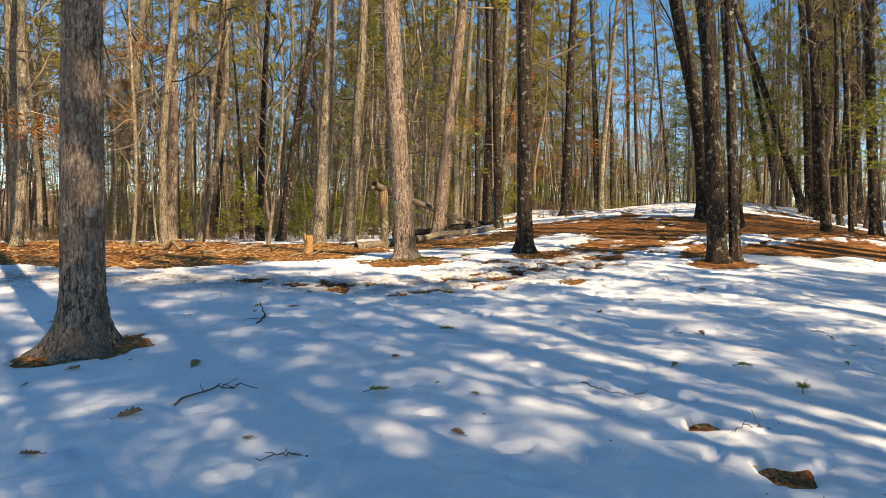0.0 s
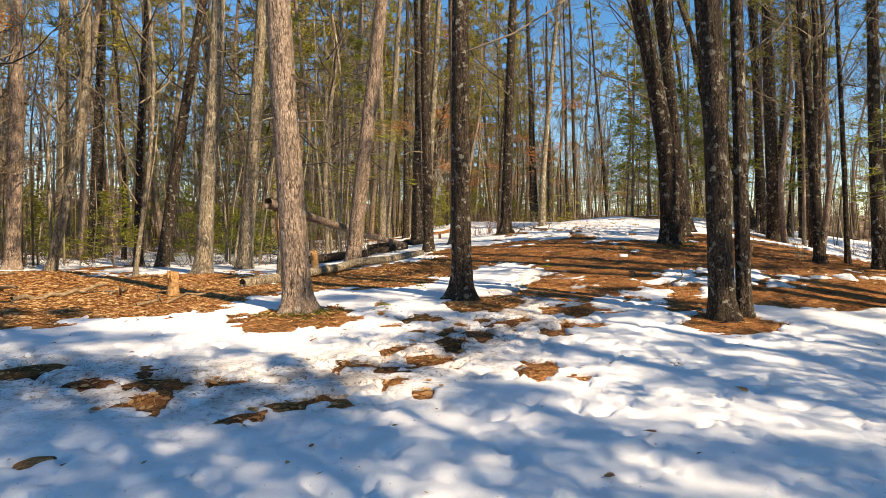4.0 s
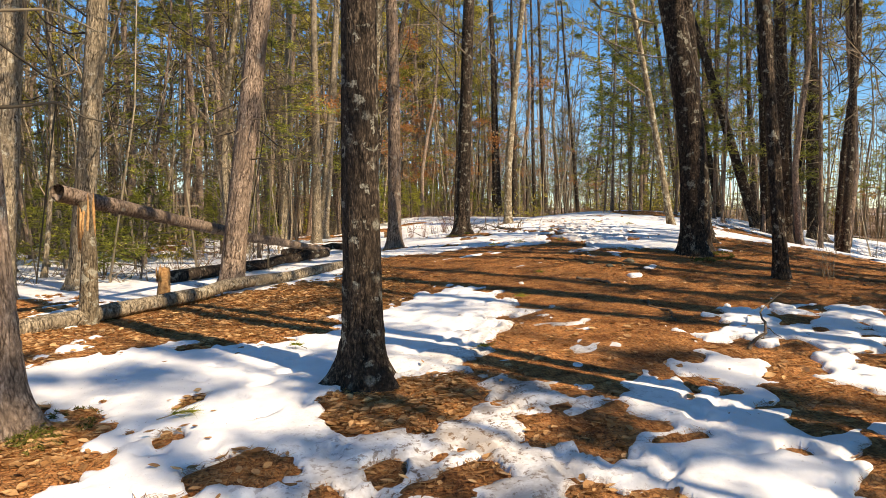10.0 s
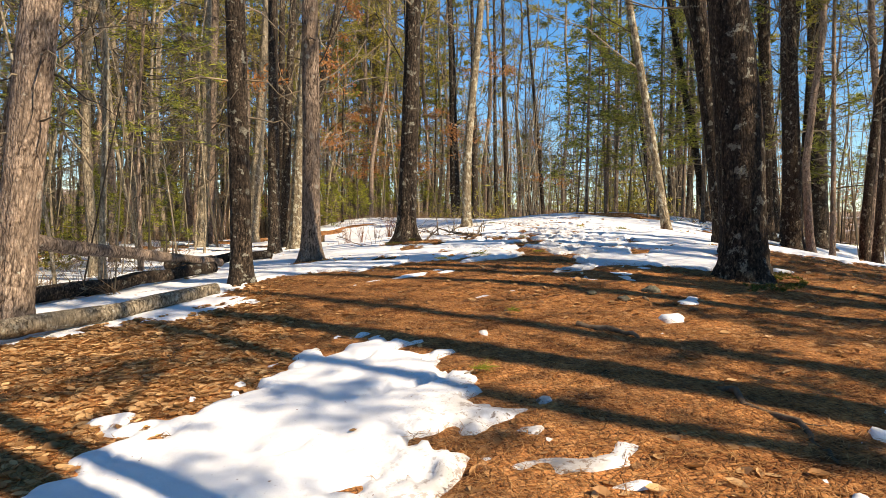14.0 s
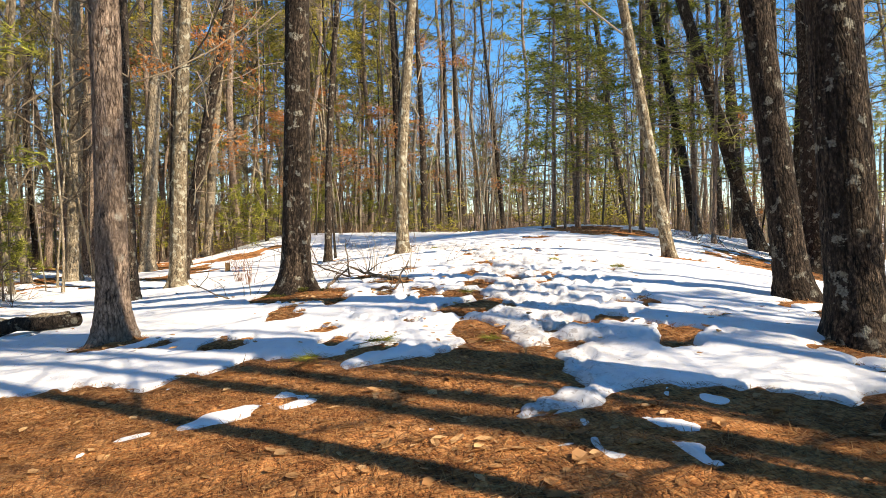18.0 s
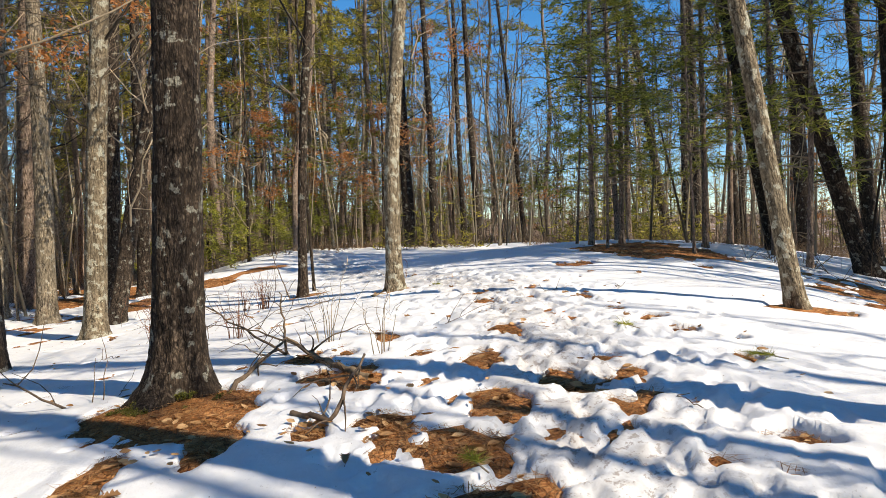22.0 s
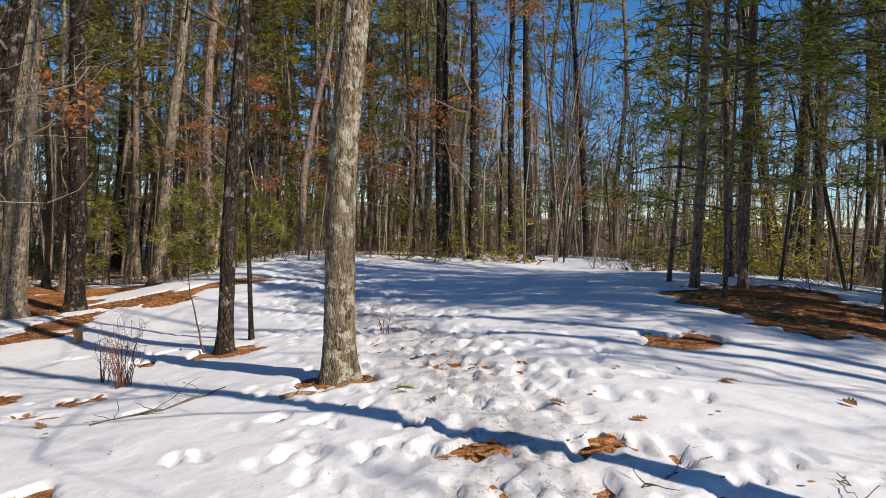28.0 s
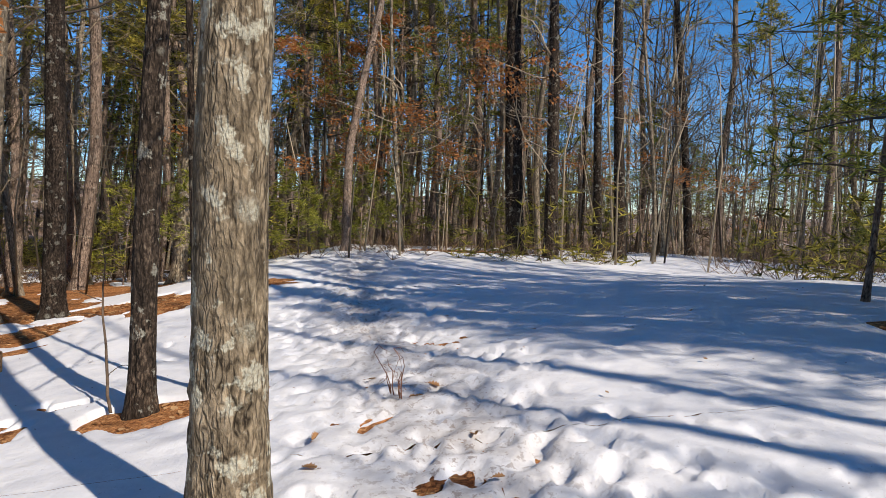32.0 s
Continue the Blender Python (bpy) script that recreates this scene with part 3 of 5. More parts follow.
def far_ring():
    b = Build()
    xs = np.concatenate([np.linspace(-600, -60, 10), np.arange(-50, -17, 3), [-17.0], [27.0], np.arange(30, 62, 3), np.linspace(75, 600, 9)])
    ys = np.concatenate([np.linspace(-600, -60, 10), np.arange(-50, -4, 3), [-4.0], np.arange(0, 56, 4), [56.0], np.arange(59, 100, 3), np.linspace(115, 600, 9)])
    gx, gy = np.meshgrid(xs, ys)
    z = lie(gx, gy) + np.where(abs(gx) + abs(gy) > 60, 0.5 * (rolls(gx, gy, 14, 31) - 0.5), 0) - 0.01
    n, m = gx.shape
    i = np.arange(n * m).reshape(n, m)
    f = []
    for r in range(n - 1):
        for c in range(m - 1):
            if not (xs[c] >= -17 and xs[c + 1] <= 27 and ys[r] >= -4 and ys[r + 1] <= 56):
                f.append((i[r, c], i[r, c + 1], i[r + 1, c + 1], i[r + 1, c]))
    return mesh("far_ground", np.stack([gx, gy, z], -1).reshape(-1, 3), f, FAR_FLOOR)


tagged(new("far_ground", far_ring()), "forest floor with patches of snow and brown leaves", "ground", kind="structure")


# ---- trees ----
def blades(centres, count, length, width, spread, up=0.0):
    """Thin triangles that stick out from each centre: needles or withered leaves."""
    n = len(centres) * count
    c = np.repeat(centres, count, 0)
    d = rng.normal(size=(n, 3))
    d[:, 2] = d[:, 2] * spread + up
    d /= np.linalg.norm(d, axis=1)[:, None]
    s = np.cross(d, rng.normal(size=(n, 3)))
    s /= np.linalg.norm(s, axis=1)[:, None]
    ln = length * rng.uniform(0.6, 1.25, (n, 1))
    v = np.stack([c - s * width, c + s * width, c + d * ln], 1).reshape(-1, 3)
    return v, np.arange(3 * n).reshape(-1, 3)


def leaves(centres, count, size):
    n = len(centres) * count
    c = np.repeat(centres, count, 0) + rng.normal(scale=0.12, size=(n, 3))
    d = rng.normal(size=(n, 3)) - (0, 0, 0.6)
    d /= np.linalg.norm(d, axis=1)[:, None]
    s = np.cross(d, rng.normal(size=(n, 3)))
    s /= np.linalg.norm(s, axis=1)[:, None]
    k = np.cross(d, s) * size * 0.25
    ln = size * rng.uniform(0.7, 1.3, (n, 1))
    v = np.stack([c, c + d * ln * 0.5 + s * ln * 0.36 + k, c + d * ln, c + d * ln * 0.5 - s * ln * 0.36 + k], 1).reshape(-1, 3)
    return v, np.arange(4 * n).reshape(-1, 4)


def pine_crown(h0, h1, reach, whorls, tufts, stubs=0, blade=(0.2, 0.012), green=None):
    """Limbs and needles of a pine round the axis from h0 to h1; stubs: dead branches below."""
    wood, centres = Build(), []
    for k in range(stubs):
        z, a = rng.uniform(min(2.0, 0.3 * h0), h0), rng.uniform(0, 2 * np.pi)
        ln = rng.uniform(0.25, 1.1)
        d = np.array([math.cos(a), math.sin(a), 0])
        s = np.linspace(0, 1, 5)[:, None]
        p = np.array([0, 0, z]) + d * ln * s + np.array([0, 0, 1]) * (rng.uniform(-0.2, 0.35) * ln * s - 0.25 * ln * s * s) + rng.normal(scale=0.07, size=(5, 3)) * s
        wood.tube(p, np.linspace(0.013, 0.003, 5), 4)
    for k in range(whorls):
        f = (k + rng.uniform(0, 1)) / whorls
        z = h0 + (h1 - h0) * f
        a = rng.uniform(0, 2 * np.pi)
        ln = reach * (1 - f) ** 0.7 * rng.uniform(0.55, 1.15) + 0.25
        d = np.array([math.cos(a), math.sin(a), 0])
        side = np.array([-d[1], d[0], 0])
        s = np.linspace(0, 1, 6)[:, None]
        rise = rng.uniform(0.05, 0.45)
        p = np.array([0, 0, z]) + d * ln * s + np.array([0, 0, 1]) * ln * (rise * s - 0.22 * s * s) + rng.normal(scale=0.05, size=(6, 3)) * s
        wood.tube(p, np.linspace(0.008 + 0.008 * ln, 0.003, 6), 4)
        for q in range(4):
            e = p[1 + q]
            w = side * rng.uniform(-0.5, 0.5) * ln * 0.5 + d * 0.2 * ln + (0, 0, rng.normal(scale=0.1))
            wood.tube([e, e + w * 0.5 + rng.normal(scale=0.03, size=3), e + w], (0.006, 0.004, 0.002), 3)
        clumps = rng.uniform(0.35, 1.0, max(2, tufts // 5))
        for q in range(tufts):
            u = clumps[q % len(clumps)] + rng.normal(scale=0.06)
            c = np.array([0, 0, z]) + d * ln * u + np.array([0, 0, 1]) * ln * (rise * u - 0.22 * u * u)
            off = rng.uniform(-1, 1) * 0.38 * ln * (1.1 - u * 0.75)
            c = c + side * off + d * abs(off) * 0.4 + (0, 0, rng.normal(scale=0.1) + 0.06)
            centres.append(c)
    v, f = blades(np.array(centres), 9, blade[0], blade[1], 0.6, 0.12)
    return wood.mesh("branches", LIMB_BARK), mesh("needles", v, f, green or NEEDLES, False)


def bare_crown(h0, h1, limbs, spread, fine=6, leafed=0):
    """Forking leafless limbs; leafed: withered leaves left on them."""
    wood, tips = Build(), []

    def grow(p, d, ln, r, level):
        k = 5 if level < 2 else 4
        pts = [p]
        for _ in range(k - 1):
            d = d + rng.normal(scale=0.3, size=3) + np.array([0, 0, 0.12])
            d = d / np.linalg.norm(d)
            pts.append(pts[-1] + d * ln / (k - 1))
        wood.tube(pts, np.linspace(r, max(r * 0.4, 0.003), k), 5 if level == 0 else 3)
        tips.append(pts[-1])
        if level < 2:
            for _ in range(fine if level == 0 else 4):
                u = rng.uniform(0.25, 1)
                q = pts[min(int(u * (k - 1)), k - 1)]
                dd = d + rng.normal(scale=0.65, size=3)
                grow(np.array(q), dd / np.linalg.norm(dd), ln * rng.uniform(0.35, 0.6), r * 0.42, level + 1)

    for k in range(limbs):
        z = h0 + (h1 - h0) * ((k + rng.uniform()) / limbs)
        a = rng.uniform(0, 2 * np.pi)
        d = np.array([math.cos(a) * spread, math.sin(a) * spread, rng.uniform(0.35, 1.1)])
        grow(np.array([0, 0, z]), d / np.linalg.norm(d), rng.uniform(1.6, 3.8) * (1.15 - 0.6 * k / limbs), rng.uniform(0.014, 0.03), 0)
    foliage = None
    if leafed:
        # the leaves hang on in bunches, on some of the limbs only
        tips = np.array(tips)
        kept = [tips[np.argsort(((tips - tips[k]) ** 2).sum(1))[:leafed // 9]] for k in rng.integers(0, len(tips), 9)]
        v, f = leaves(np.vstack(kept), 10, 0.12)
        foliage = mesh("withered_leaves", v, f, DEAD_LEAVES, False)
    return wood.mesh("branches", LIMB_BARK if not leafed else TWIGS), foliage


def trunk_mesh(kind, r, h, sides=14, flare=0.75, sweep=0.0, rings=26, bend=(0.0, 0.0)):
    z = np.concatenate([np.linspace(-0.35, 1.0, rings // 2), np.linspace(1.0, h, rings - rings // 2 + 1)[1:]])
    ang = np.linspace(0, 2 * np.pi, sides, endpoint=False)
    taper = np.clip(1 - 0.72 * np.maximum(z, 0) / h, 0.05, 1.2)
    lobe = 1 + 0.35 * np.sin(ang * 3 + rng.uniform(0, 6)) + 0.3 * np.sin(ang * 5 + rng.uniform(0, 6))
    fl = flare * np.exp(-np.maximum(z + 0.12, 0) / 0.2)[:, None] * lobe[None]
    ridge = sum(np.sin(ang[None] * k + rng.uniform(0, 6) + 1.3 * np.sin(z[:, None] * rng.uniform(0.8, 2.2) + rng.uniform(0, 6))) for k in (5, 7, 9, 11, 13)) if sides > 20 else 0.0
    rad = r * taper[:, None] * (1 + fl + 0.012 * ridge + 0.02 * rng.normal(size=(len(z), sides)))
    ph = rng.uniform(0, 6)
    cx = sweep * np.sin(z * 0.55 + ph) - sweep * math.sin(ph)
    cy = sweep * np.sin(z * 0.43 + ph * 2) - sweep * math.sin(ph * 2)
    over = np.maximum(z - 1.6, 0) ** 2 / (np.maximum(z - 1.6, 0) + 1.5)
    cx, cy = cx + bend[0] * over, cy + bend[1] * over
    v = np.stack([cx[:, None] + rad * np.cos(ang), cy[:, None] + rad * np.sin(ang), np.repeat(z[:, None], sides, 1)], -1)
    m = len(z)
    i = np.arange(m - 1)[:, None] * sides
    j = np.arange(sides)[None]
    q = np.stack([i + j, i + (j + 1) % sides, i + sides + (j + 1) % sides, i + sides + j], -1).reshape(-1, 4)
    return mesh("trunk", v.reshape(-1, 3), q, BARK[kind])


CROWNS = {
    "pine": [pine_crown(5.8 + 0.9 * k, 17, 2.7, 42, 20, 30, (0.23, 0.018)) for k in range(3)],
    "low": [pine_crown(1.9 + 0.8 * k, 11, 2.0, 34, 18, 6, (0.2, 0.0115), GREEN_NEEDLES) for k in range(3)],
    "sapling": [pine_crown(0.25, 2.4, 0.95, 22, 16, 0, (0.16, 0.009), GREEN_NEEDLES) for k in range(2)],
    "oak": [bare_crown(3.6 + 0.5 * k, 15, 15, 1.0) for k in range(3)],
    "pole": [bare_crown(2.6 + 0.6 * k, 15, 16, 0.7, 4) for k in range(2)],
    "pale": [bare_crown(3.4 + 0.6 * k, 15, 14, 0.8) for k in range(2)],
    "rust": [bare_crown(2.4, 12, 15, 1.1, 5, 110) for k in range(2)],
}
NAMES = {"pine": ("pine_tree", "tall pine with scaly grey-brown bark standing in the snow"), "oak": ("oak_tree", "leafless oak with dark furrowed bark and lichen spots"),
         "pale": ("maple_tree", "leafless maple with pale grey bark"), "low": ("white_pine_tree", "slender young pine with long green needle boughs"), "sapling": ("pine_sapling", "small green pine sapling on the forest floor"), "pole": ("young_maple_tree", "slender leafless young maple with pale bark"), "rust": ("young_oak_tree", "oak that has kept its rusty withered leaves")}
STANDING = []


def upright(x, y, lx, ly, spin=0.0, size=1.0):
    z = Vector((lx, ly, 1)).normalized()
    turn = Vector((0, 0, 1)).rotation_difference(z).to_matrix().to_4x4()
    return Matrix.Translation((x, y, float(lie(x, y)))) @ turn @ pose(0, 0, 0, 0, 0, spin) @ Matrix.Diagonal((size, size, size, 1))


def tree(kind, x, y, r, lx, ly, h, label="", crown=None, near=True, bend=(0.0, 0.0), flare=0.75, skin=""):
    name, told = NAMES[kind]
    root = tagged(new(name), label or told, "tree", "trees of the wood")
    root.empty_display_size = 0.2
    root.matrix_world = upright(x, y, lx, ly)
    part("trunk", trunk_mesh(skin or {"pole": "pale", "rust": "oak", "low": "pine", "sapling": "pine"}.get(kind, kind), r, h, 36 if near else 9, flare, 0.025 if near else 0.2, 56 if near else 16, bend), root)
    wood, green = CROWNS[crown or kind][int(rng.integers(len(CROWNS[crown or kind])))]
    turn = rng.uniform(0, 360)
    tall = {"low": 12, "sapling": 2.6}.get(crown or kind, 18)
    for nm, me in (("branchwork", wood), ("foliage", green)):
        if me:
            ob = tagged(part(nm, me, root), kind="stuff")
            ob.matrix_local = pose(0, 0, 0, 0, 0, turn) @ Matrix.Diagonal((1, 1, h / tall, 1))
            if bend != (0.0, 0.0):
                ob.location = (bend[0] * 4, bend[1] * 4, 0)
    STANDING.append((x, y))
    return root


tree("pine", -3.62, 6.06, 0.205, 0.023, 0, 23, flare=1.6)
tree("pale", -13.43, 19.79, 0.242, -0.007, 0, 18)
tree("pine", -18.87, 27.54, 0.265, 0.017, -0, 23)
tree("pale", -17.15, 32.56, 0.414, 0.156, -0, 18)
tree("pine", -9.94, 22.78, 0.202, 0.027, -0, 23)
tree("pale", -13.15, 32.55, 0.314, 0.026, -0, 18)
tree("oak", -11.81, 32.55, 0.272, 0.044, -0, 18)
tree("oak", -6.2, 23.95, 0.18, 0.169, -0.028, 18)
tree("pale", -4.15, 20.89, 0.226, 0.061, -0.006, 18)
tree("oak", -7.42, 25.41, 0.149, 0.046, -0.008, 18)
tree("pine", -0.82, 13.78, 0.222, -0.05, 0.009, 23, flare=0.95)
tree("pine", -0.19, 20.45, 0.204, 0.106, -0.018, 23)
tree("pale", -3.33, 22.18, 0.211, 0.068, -0.012, 18)
tree("oak", 1.92, 14.27, 0.174, -0.014, 0.002, 18, flare=1.5)
# shade put into the colour: this pine takes the dark oak bark
tree("pine", 2.05, 22.8, 0.158, -0.01, 0.003, 23, skin="oak", label="tall pine with bark coloured dark for shade, beside fallen logs")
tree("pine", 3.13, 24.82, 0.17, -0.012, 0.003, 23, flare=1.3)
tree("oak", 5.21, 26.5, 0.205, 0.032, -0.009, 18, flare=1.5)
# skin tan paints the sunlit look of this oak into its bark
tree("oak", 8.07, 31.9, 0.145, -0.02, 0.0, 18, bend=(0.12, -0.02), skin="tan", label="oak with bark coloured sunlit tan and pale lichen patches")
tree("oak", 8.16, 19.35, 0.255, -0.05, 0.01, 18, bend=(-0.15, 0.03), flare=0.7)
tree("oak", 5.35, 11.97, 0.174, -0.058, 0.01, 18)
tree("oak", 5.73, 12.05, 0.103, -0.049, 0.008, 18)
tree("oak", 8.19, 17.11, 0.099, -0.077, 0.016, 18)
tree("oak", 9.19, 20.84, 0.204, -0.085, 0.029, 18)
tree("oak", 10.27, 22.51, 0.169, -0.134, 0.04, 18)
tree("oak", 11.92, 26.92, 0.105, -0.189, 0.05, 18, skin="tan", label="leaning oak with bark coloured sunlit tan on the hilltop")
tree("oak", 2.29, 30.68, 0.164, -0.013, 0.004, 18)
tree("pale", 1.01, 41.15, 0.265, 0.063, -0.018, 18)
tree("oak", 2.84, 33.54, 0.193, 0.051, -0.015, 18, skin="tan", label="leafless oak with bark coloured sunlit tan at the glade edge")
tree("oak", 2.67, 35.85, 0.181, 0.192, -0.052, 15, "leaning oak that has kept its rusty withered leaves", "rust")
tree("pale", 1.73, 54.04, 0.286, 0.088, -0.023, 18)
tree("pale", 3.16, 55.74, 0.243, 0.151, -0.042, 18)
tree("pale", 1.15, 56.28, 0.272, 0.152, -0.042, 18)
tree("pine", -0.77, 41.2, 0.245, 0.032, -0.007, 23)
tree("oak", 2.45, 36.72, 0.17, 0.034, -0.009, 18)
tree("oak", 6.59, 34.65, 0.1, 0.03, -0.002, 18, bend=(0.04, 0))
tree("oak", 6.86, 35.22, 0.033, -0.034, 0.004, 18)
tree("oak", 2.24, 41.31, 0.193, 0.007, -0.001, 18)
tree("pale", 2.66, 46.33, 0.19, 0.094, -0.016, 18)
tree("oak", -2.92, 60.16, 0.257, 0.03, -0.005, 18)
tree("oak", 11.81, 47.82, 0.275, -0.04, 0.004, 18)
tree("oak", 12.6, 46.73, 0.192, -0.025, 0.003, 15, "oak with rusty withered leaves on its boughs", "rust")
tree("oak", 14.32, 48.06, 0.131, -0.026, 0.003, 18)
tree("oak", 14.65, 47.02, 0.161, -0.039, 0.004, 18)
tree("oak", 18.28, 50.66, 0.139, -0.093, 0.01, 18)
tree("pale", -0.52, 44.92, 0.088, -0.14, 0.014, 18)
tree("pine", 23.42, 51.13, 0.143, -0.002, 0.001, 23)
tree("oak", 18.16, 31.45, 0.2, -0.31, 0.089, 18)
tree("oak", 18.39, 34.31, 0.156, -0.184, 0.053, 18)
tree("oak", 23.38, 46.0, 0.214, -0.143, 0.041, 18)
tree("oak", 24.2, 45.76, 0.186, -0.004, 0.001, 18)
tree("oak", 24.67, 45.63, 0.186, -0.013, 0.004, 18)
tree("oak", 17.82, 30.39, 0.208, -0.057, 0.016, 18)
tree("oak", 18.98, 30.99, 0.132, 0.024, -0.007, 18)
tree("oak", 20.61, 31.19, 0.314, -0.064, 0.013, 18)
tree("oak", 25.53, 40.41, 0.314, -0.065, 0.014, 18)
tree("oak", 21.22, 33.94, 0.199, -0.09, 0.019, 18)
tree("oak", 24.64, 40.6, 0.171, -0.055, 0.012, 18)
tree("oak", 17.44, 28.9, 0.282, -0.051, 0.005, 18)
tree("oak", 9.99, 16.15, 0.108, -0.102, 0.011, 18)
tree("oak", 10.81, 15.47, 0.128, -0.051, 0.005, 18)
tree("oak", 19.63, 31.09, 0.128, 0.046, -0.005, 18)
tree("oak", 10.66, 16.19, 0.054, -0.061, 0.007, 18)
tree("oak", 26.96, 49.2, 0.286, -0.006, 0.002, 18)
tree("oak", 27.59, 49.03, 0.2, 0.002, -0, 18)
tree("oak", 29.57, 48.48, 0.171, -0.038, 0.01, 18)
tree("pale", -0.79, 39.17, 0.223, 0.033, -0.006, 18)
tree("pale", 0.79, 37.66, 0.213, -0.006, 0.001, 18)
tree("pine", -5.39, 40.73, 0.178, 0.014, -0.003, 23)
tree("pine", -4.1, 42.23, 0.215, 0.019, -0.003, 23)
for px, py, pr, ph in ((13.85, 36.25, 0.035, 9), (13.79, 35.35, 0.07, 12), (13.73, 34.45, 0.03, 8), (14.65, 35.35, 0.07, 12), (15.55, 37.05, 0.08, 13), (16.15, 34.05, 0.07, 12), (14.95, 32.85, 0.03, 7), (16.75, 38.45, 0.09, 13), (17.4, 33.2, 0.07, 12), (16.6, 31.4, 0.06, 11), (18.3, 35.8, 0.08, 12), (18.6, 28.6, 0.08, 13), (17.6, 30.3, 0.07, 12)):
    tree("low", px, py, pr, rng.normal(scale=0.02), rng.normal(scale=0.02), ph)
for px, py in ((-3.95, 25.35), (-6.05, 27.35), (4.55, 44.05), (5.95, 45.35), (-2.55, 31.85), (-7.55, 23.77), (8.3, 50.2), (6.6, 49.4), (3.95, 43.85), (5.35, 46.85), (7.25, 48.35), (-1.25, 34.85)):
    tree("sapling", px, py, 0.02, 0, 0, rng.uniform(1.8, 3.2))
tree("oak", 10.35, 10.8, 0.27, -0.02, 0.0, 18)
tree("oak", 10.95, 11.0, 0.15, 0.02, 0.0, 18)

for px, py, ph in ((5.15, 44.85, 9), (10.95, 49.85, 10), (14.45, 50.35, 9)):
    tree("rust", px, py, 0.06, 0, 0, ph)


# ---- the wood all round ----
def clear_of(x, y, gap):
    return all((x - a) ** 2 + (y - b) ** 2 > gap * gap for a, b in STANDING)


def open_ground(x, y):
    """The glade and the path, where no tree stands."""
    if -4.5 < x < 15 and -6 < y < 21 and not (x > 10.5 and y > 6):
        return True
    return 1.2 - 0.03 * y < x < 15.5 and 19 < y < 44.9


KINDS = (("pine", 0.16, 21, ""), ("pine", 0.12, 17, ""), ("oak", 0.11, 16, ""), ("pale", 0.12, 17, ""), ("rust", 0.07, 10, "tan"), ("pole", 0.06, 12, ""), ("low", 0.07, 11, ""), ("low", 0.05, 8, ""), ("sapling", 0.02, 2.6, ""), ("pole", 0.035, 9, ""))
stock = [tree(k, 60 + 4 * i, -30, r, 0, 0, h, near=False, skin=skin) for i, (k, r, h, skin) in enumerate(KINDS)]


def scatter(count, x0, x1, y0, y1, weights, gap):
    w = np.array(weights, float)
    for _ in range(count):
        for _ in range(20):
            x, y = rng.uniform(x0, x1), rng.uniform(y0, y1)
            if not open_ground(x, y) and clear_of(x, y, gap):
                break
        else:
            continue
        pick = int(rng.choice(len(stock), p=w / w.sum()))
        if pick in (0, 1, 6) and 14 < x < 30 and y > 43:
            pick = 9
        src = stock[pick]
        copy_thing(src, upright(x, y, rng.normal(scale=0.055), rng.normal(scale=0.055), rng.uniform(0, 360), rng.uniform(0.8, 1.2)))
        STANDING.append((x, y))


scatter(165, -34, -4.0, 15, 64, (1.6, 1.6, 1, 6, 0.7, 5, 2, 2, 1, 5), 1.1)
scatter(185, -14, 42, 46, 82, (5, 5, 1.5, 3, 0.8, 4, 3, 2, 1, 3), 1.1)
scatter(64, -8, 20, 49, 70, (4, 5, 1, 0, 1.6, 0, 5, 2, 0, 0), 1.2)
scatter(16, 15.5, 27, 14, 46, (0, 0, 2, 1, 0, 3, 2, 0, 0, 4), 1.3)
scatter(40, 27, 50, 10, 50, (2, 3, 2, 1, 0.4, 3, 2, 1, 0, 3), 1.2)
scatter(17, -22, 2.0, 28, 50, (4, 4, 0, 2, 0, 0, 0, 0, 0, 0), 1.2)
scatter(52, -16, 4.0, 23, 46, (0, 0, 0, 2, 0.6, 4, 0, 1, 2, 7), 0.9)
scatter(50, -8, 26, 46, 60, (1, 1, 1, 2, 1.2, 6, 0, 2, 2, 7), 0.8)
# unseen pines right of and behind the walk, added only to cast shade
for k, px, py, size in ((6, 8.2, 0.2, 1.25), (6, 5.2, -3.6, 1.3), (6, 6.6, -1.8, 1.25), (6, 4.0, -4.4, 1.3), (6, 7.4, -4.2, 1.35), (7, 9.6, 12.6, 0.75), (7, 10.7, 13.7, 0.8), (7, 9.0, 11.3, 0.7), (0, 7.6, -2.6, 1.0), (0, 10.2, -5.4, 1.0), (0, 6.6, -4.8, 1.05), (0, 9.0, -3.2, 1.05), (0, 4.2, -7.0, 1.05), (0, 8.0, -6.5, 1.05), (0, 12.4, -1.0, 1.0), (0, 2.5, -5.0, 1.0), (1, 11.7, 3.5, 0.8), (6, 9.3, 4.5, 1.35), (6, 13.4, 0.6, 1.2), (6, 13.6, 11.4, 1.1), (6, 15.2, 12.2, 1.2), (6, 14.9, 15.2, 1.0)):
    copy_thing(stock[k], upright(px, py, 0, 0, rng.uniform(0, 360), size))
    STANDING.append((px, py))
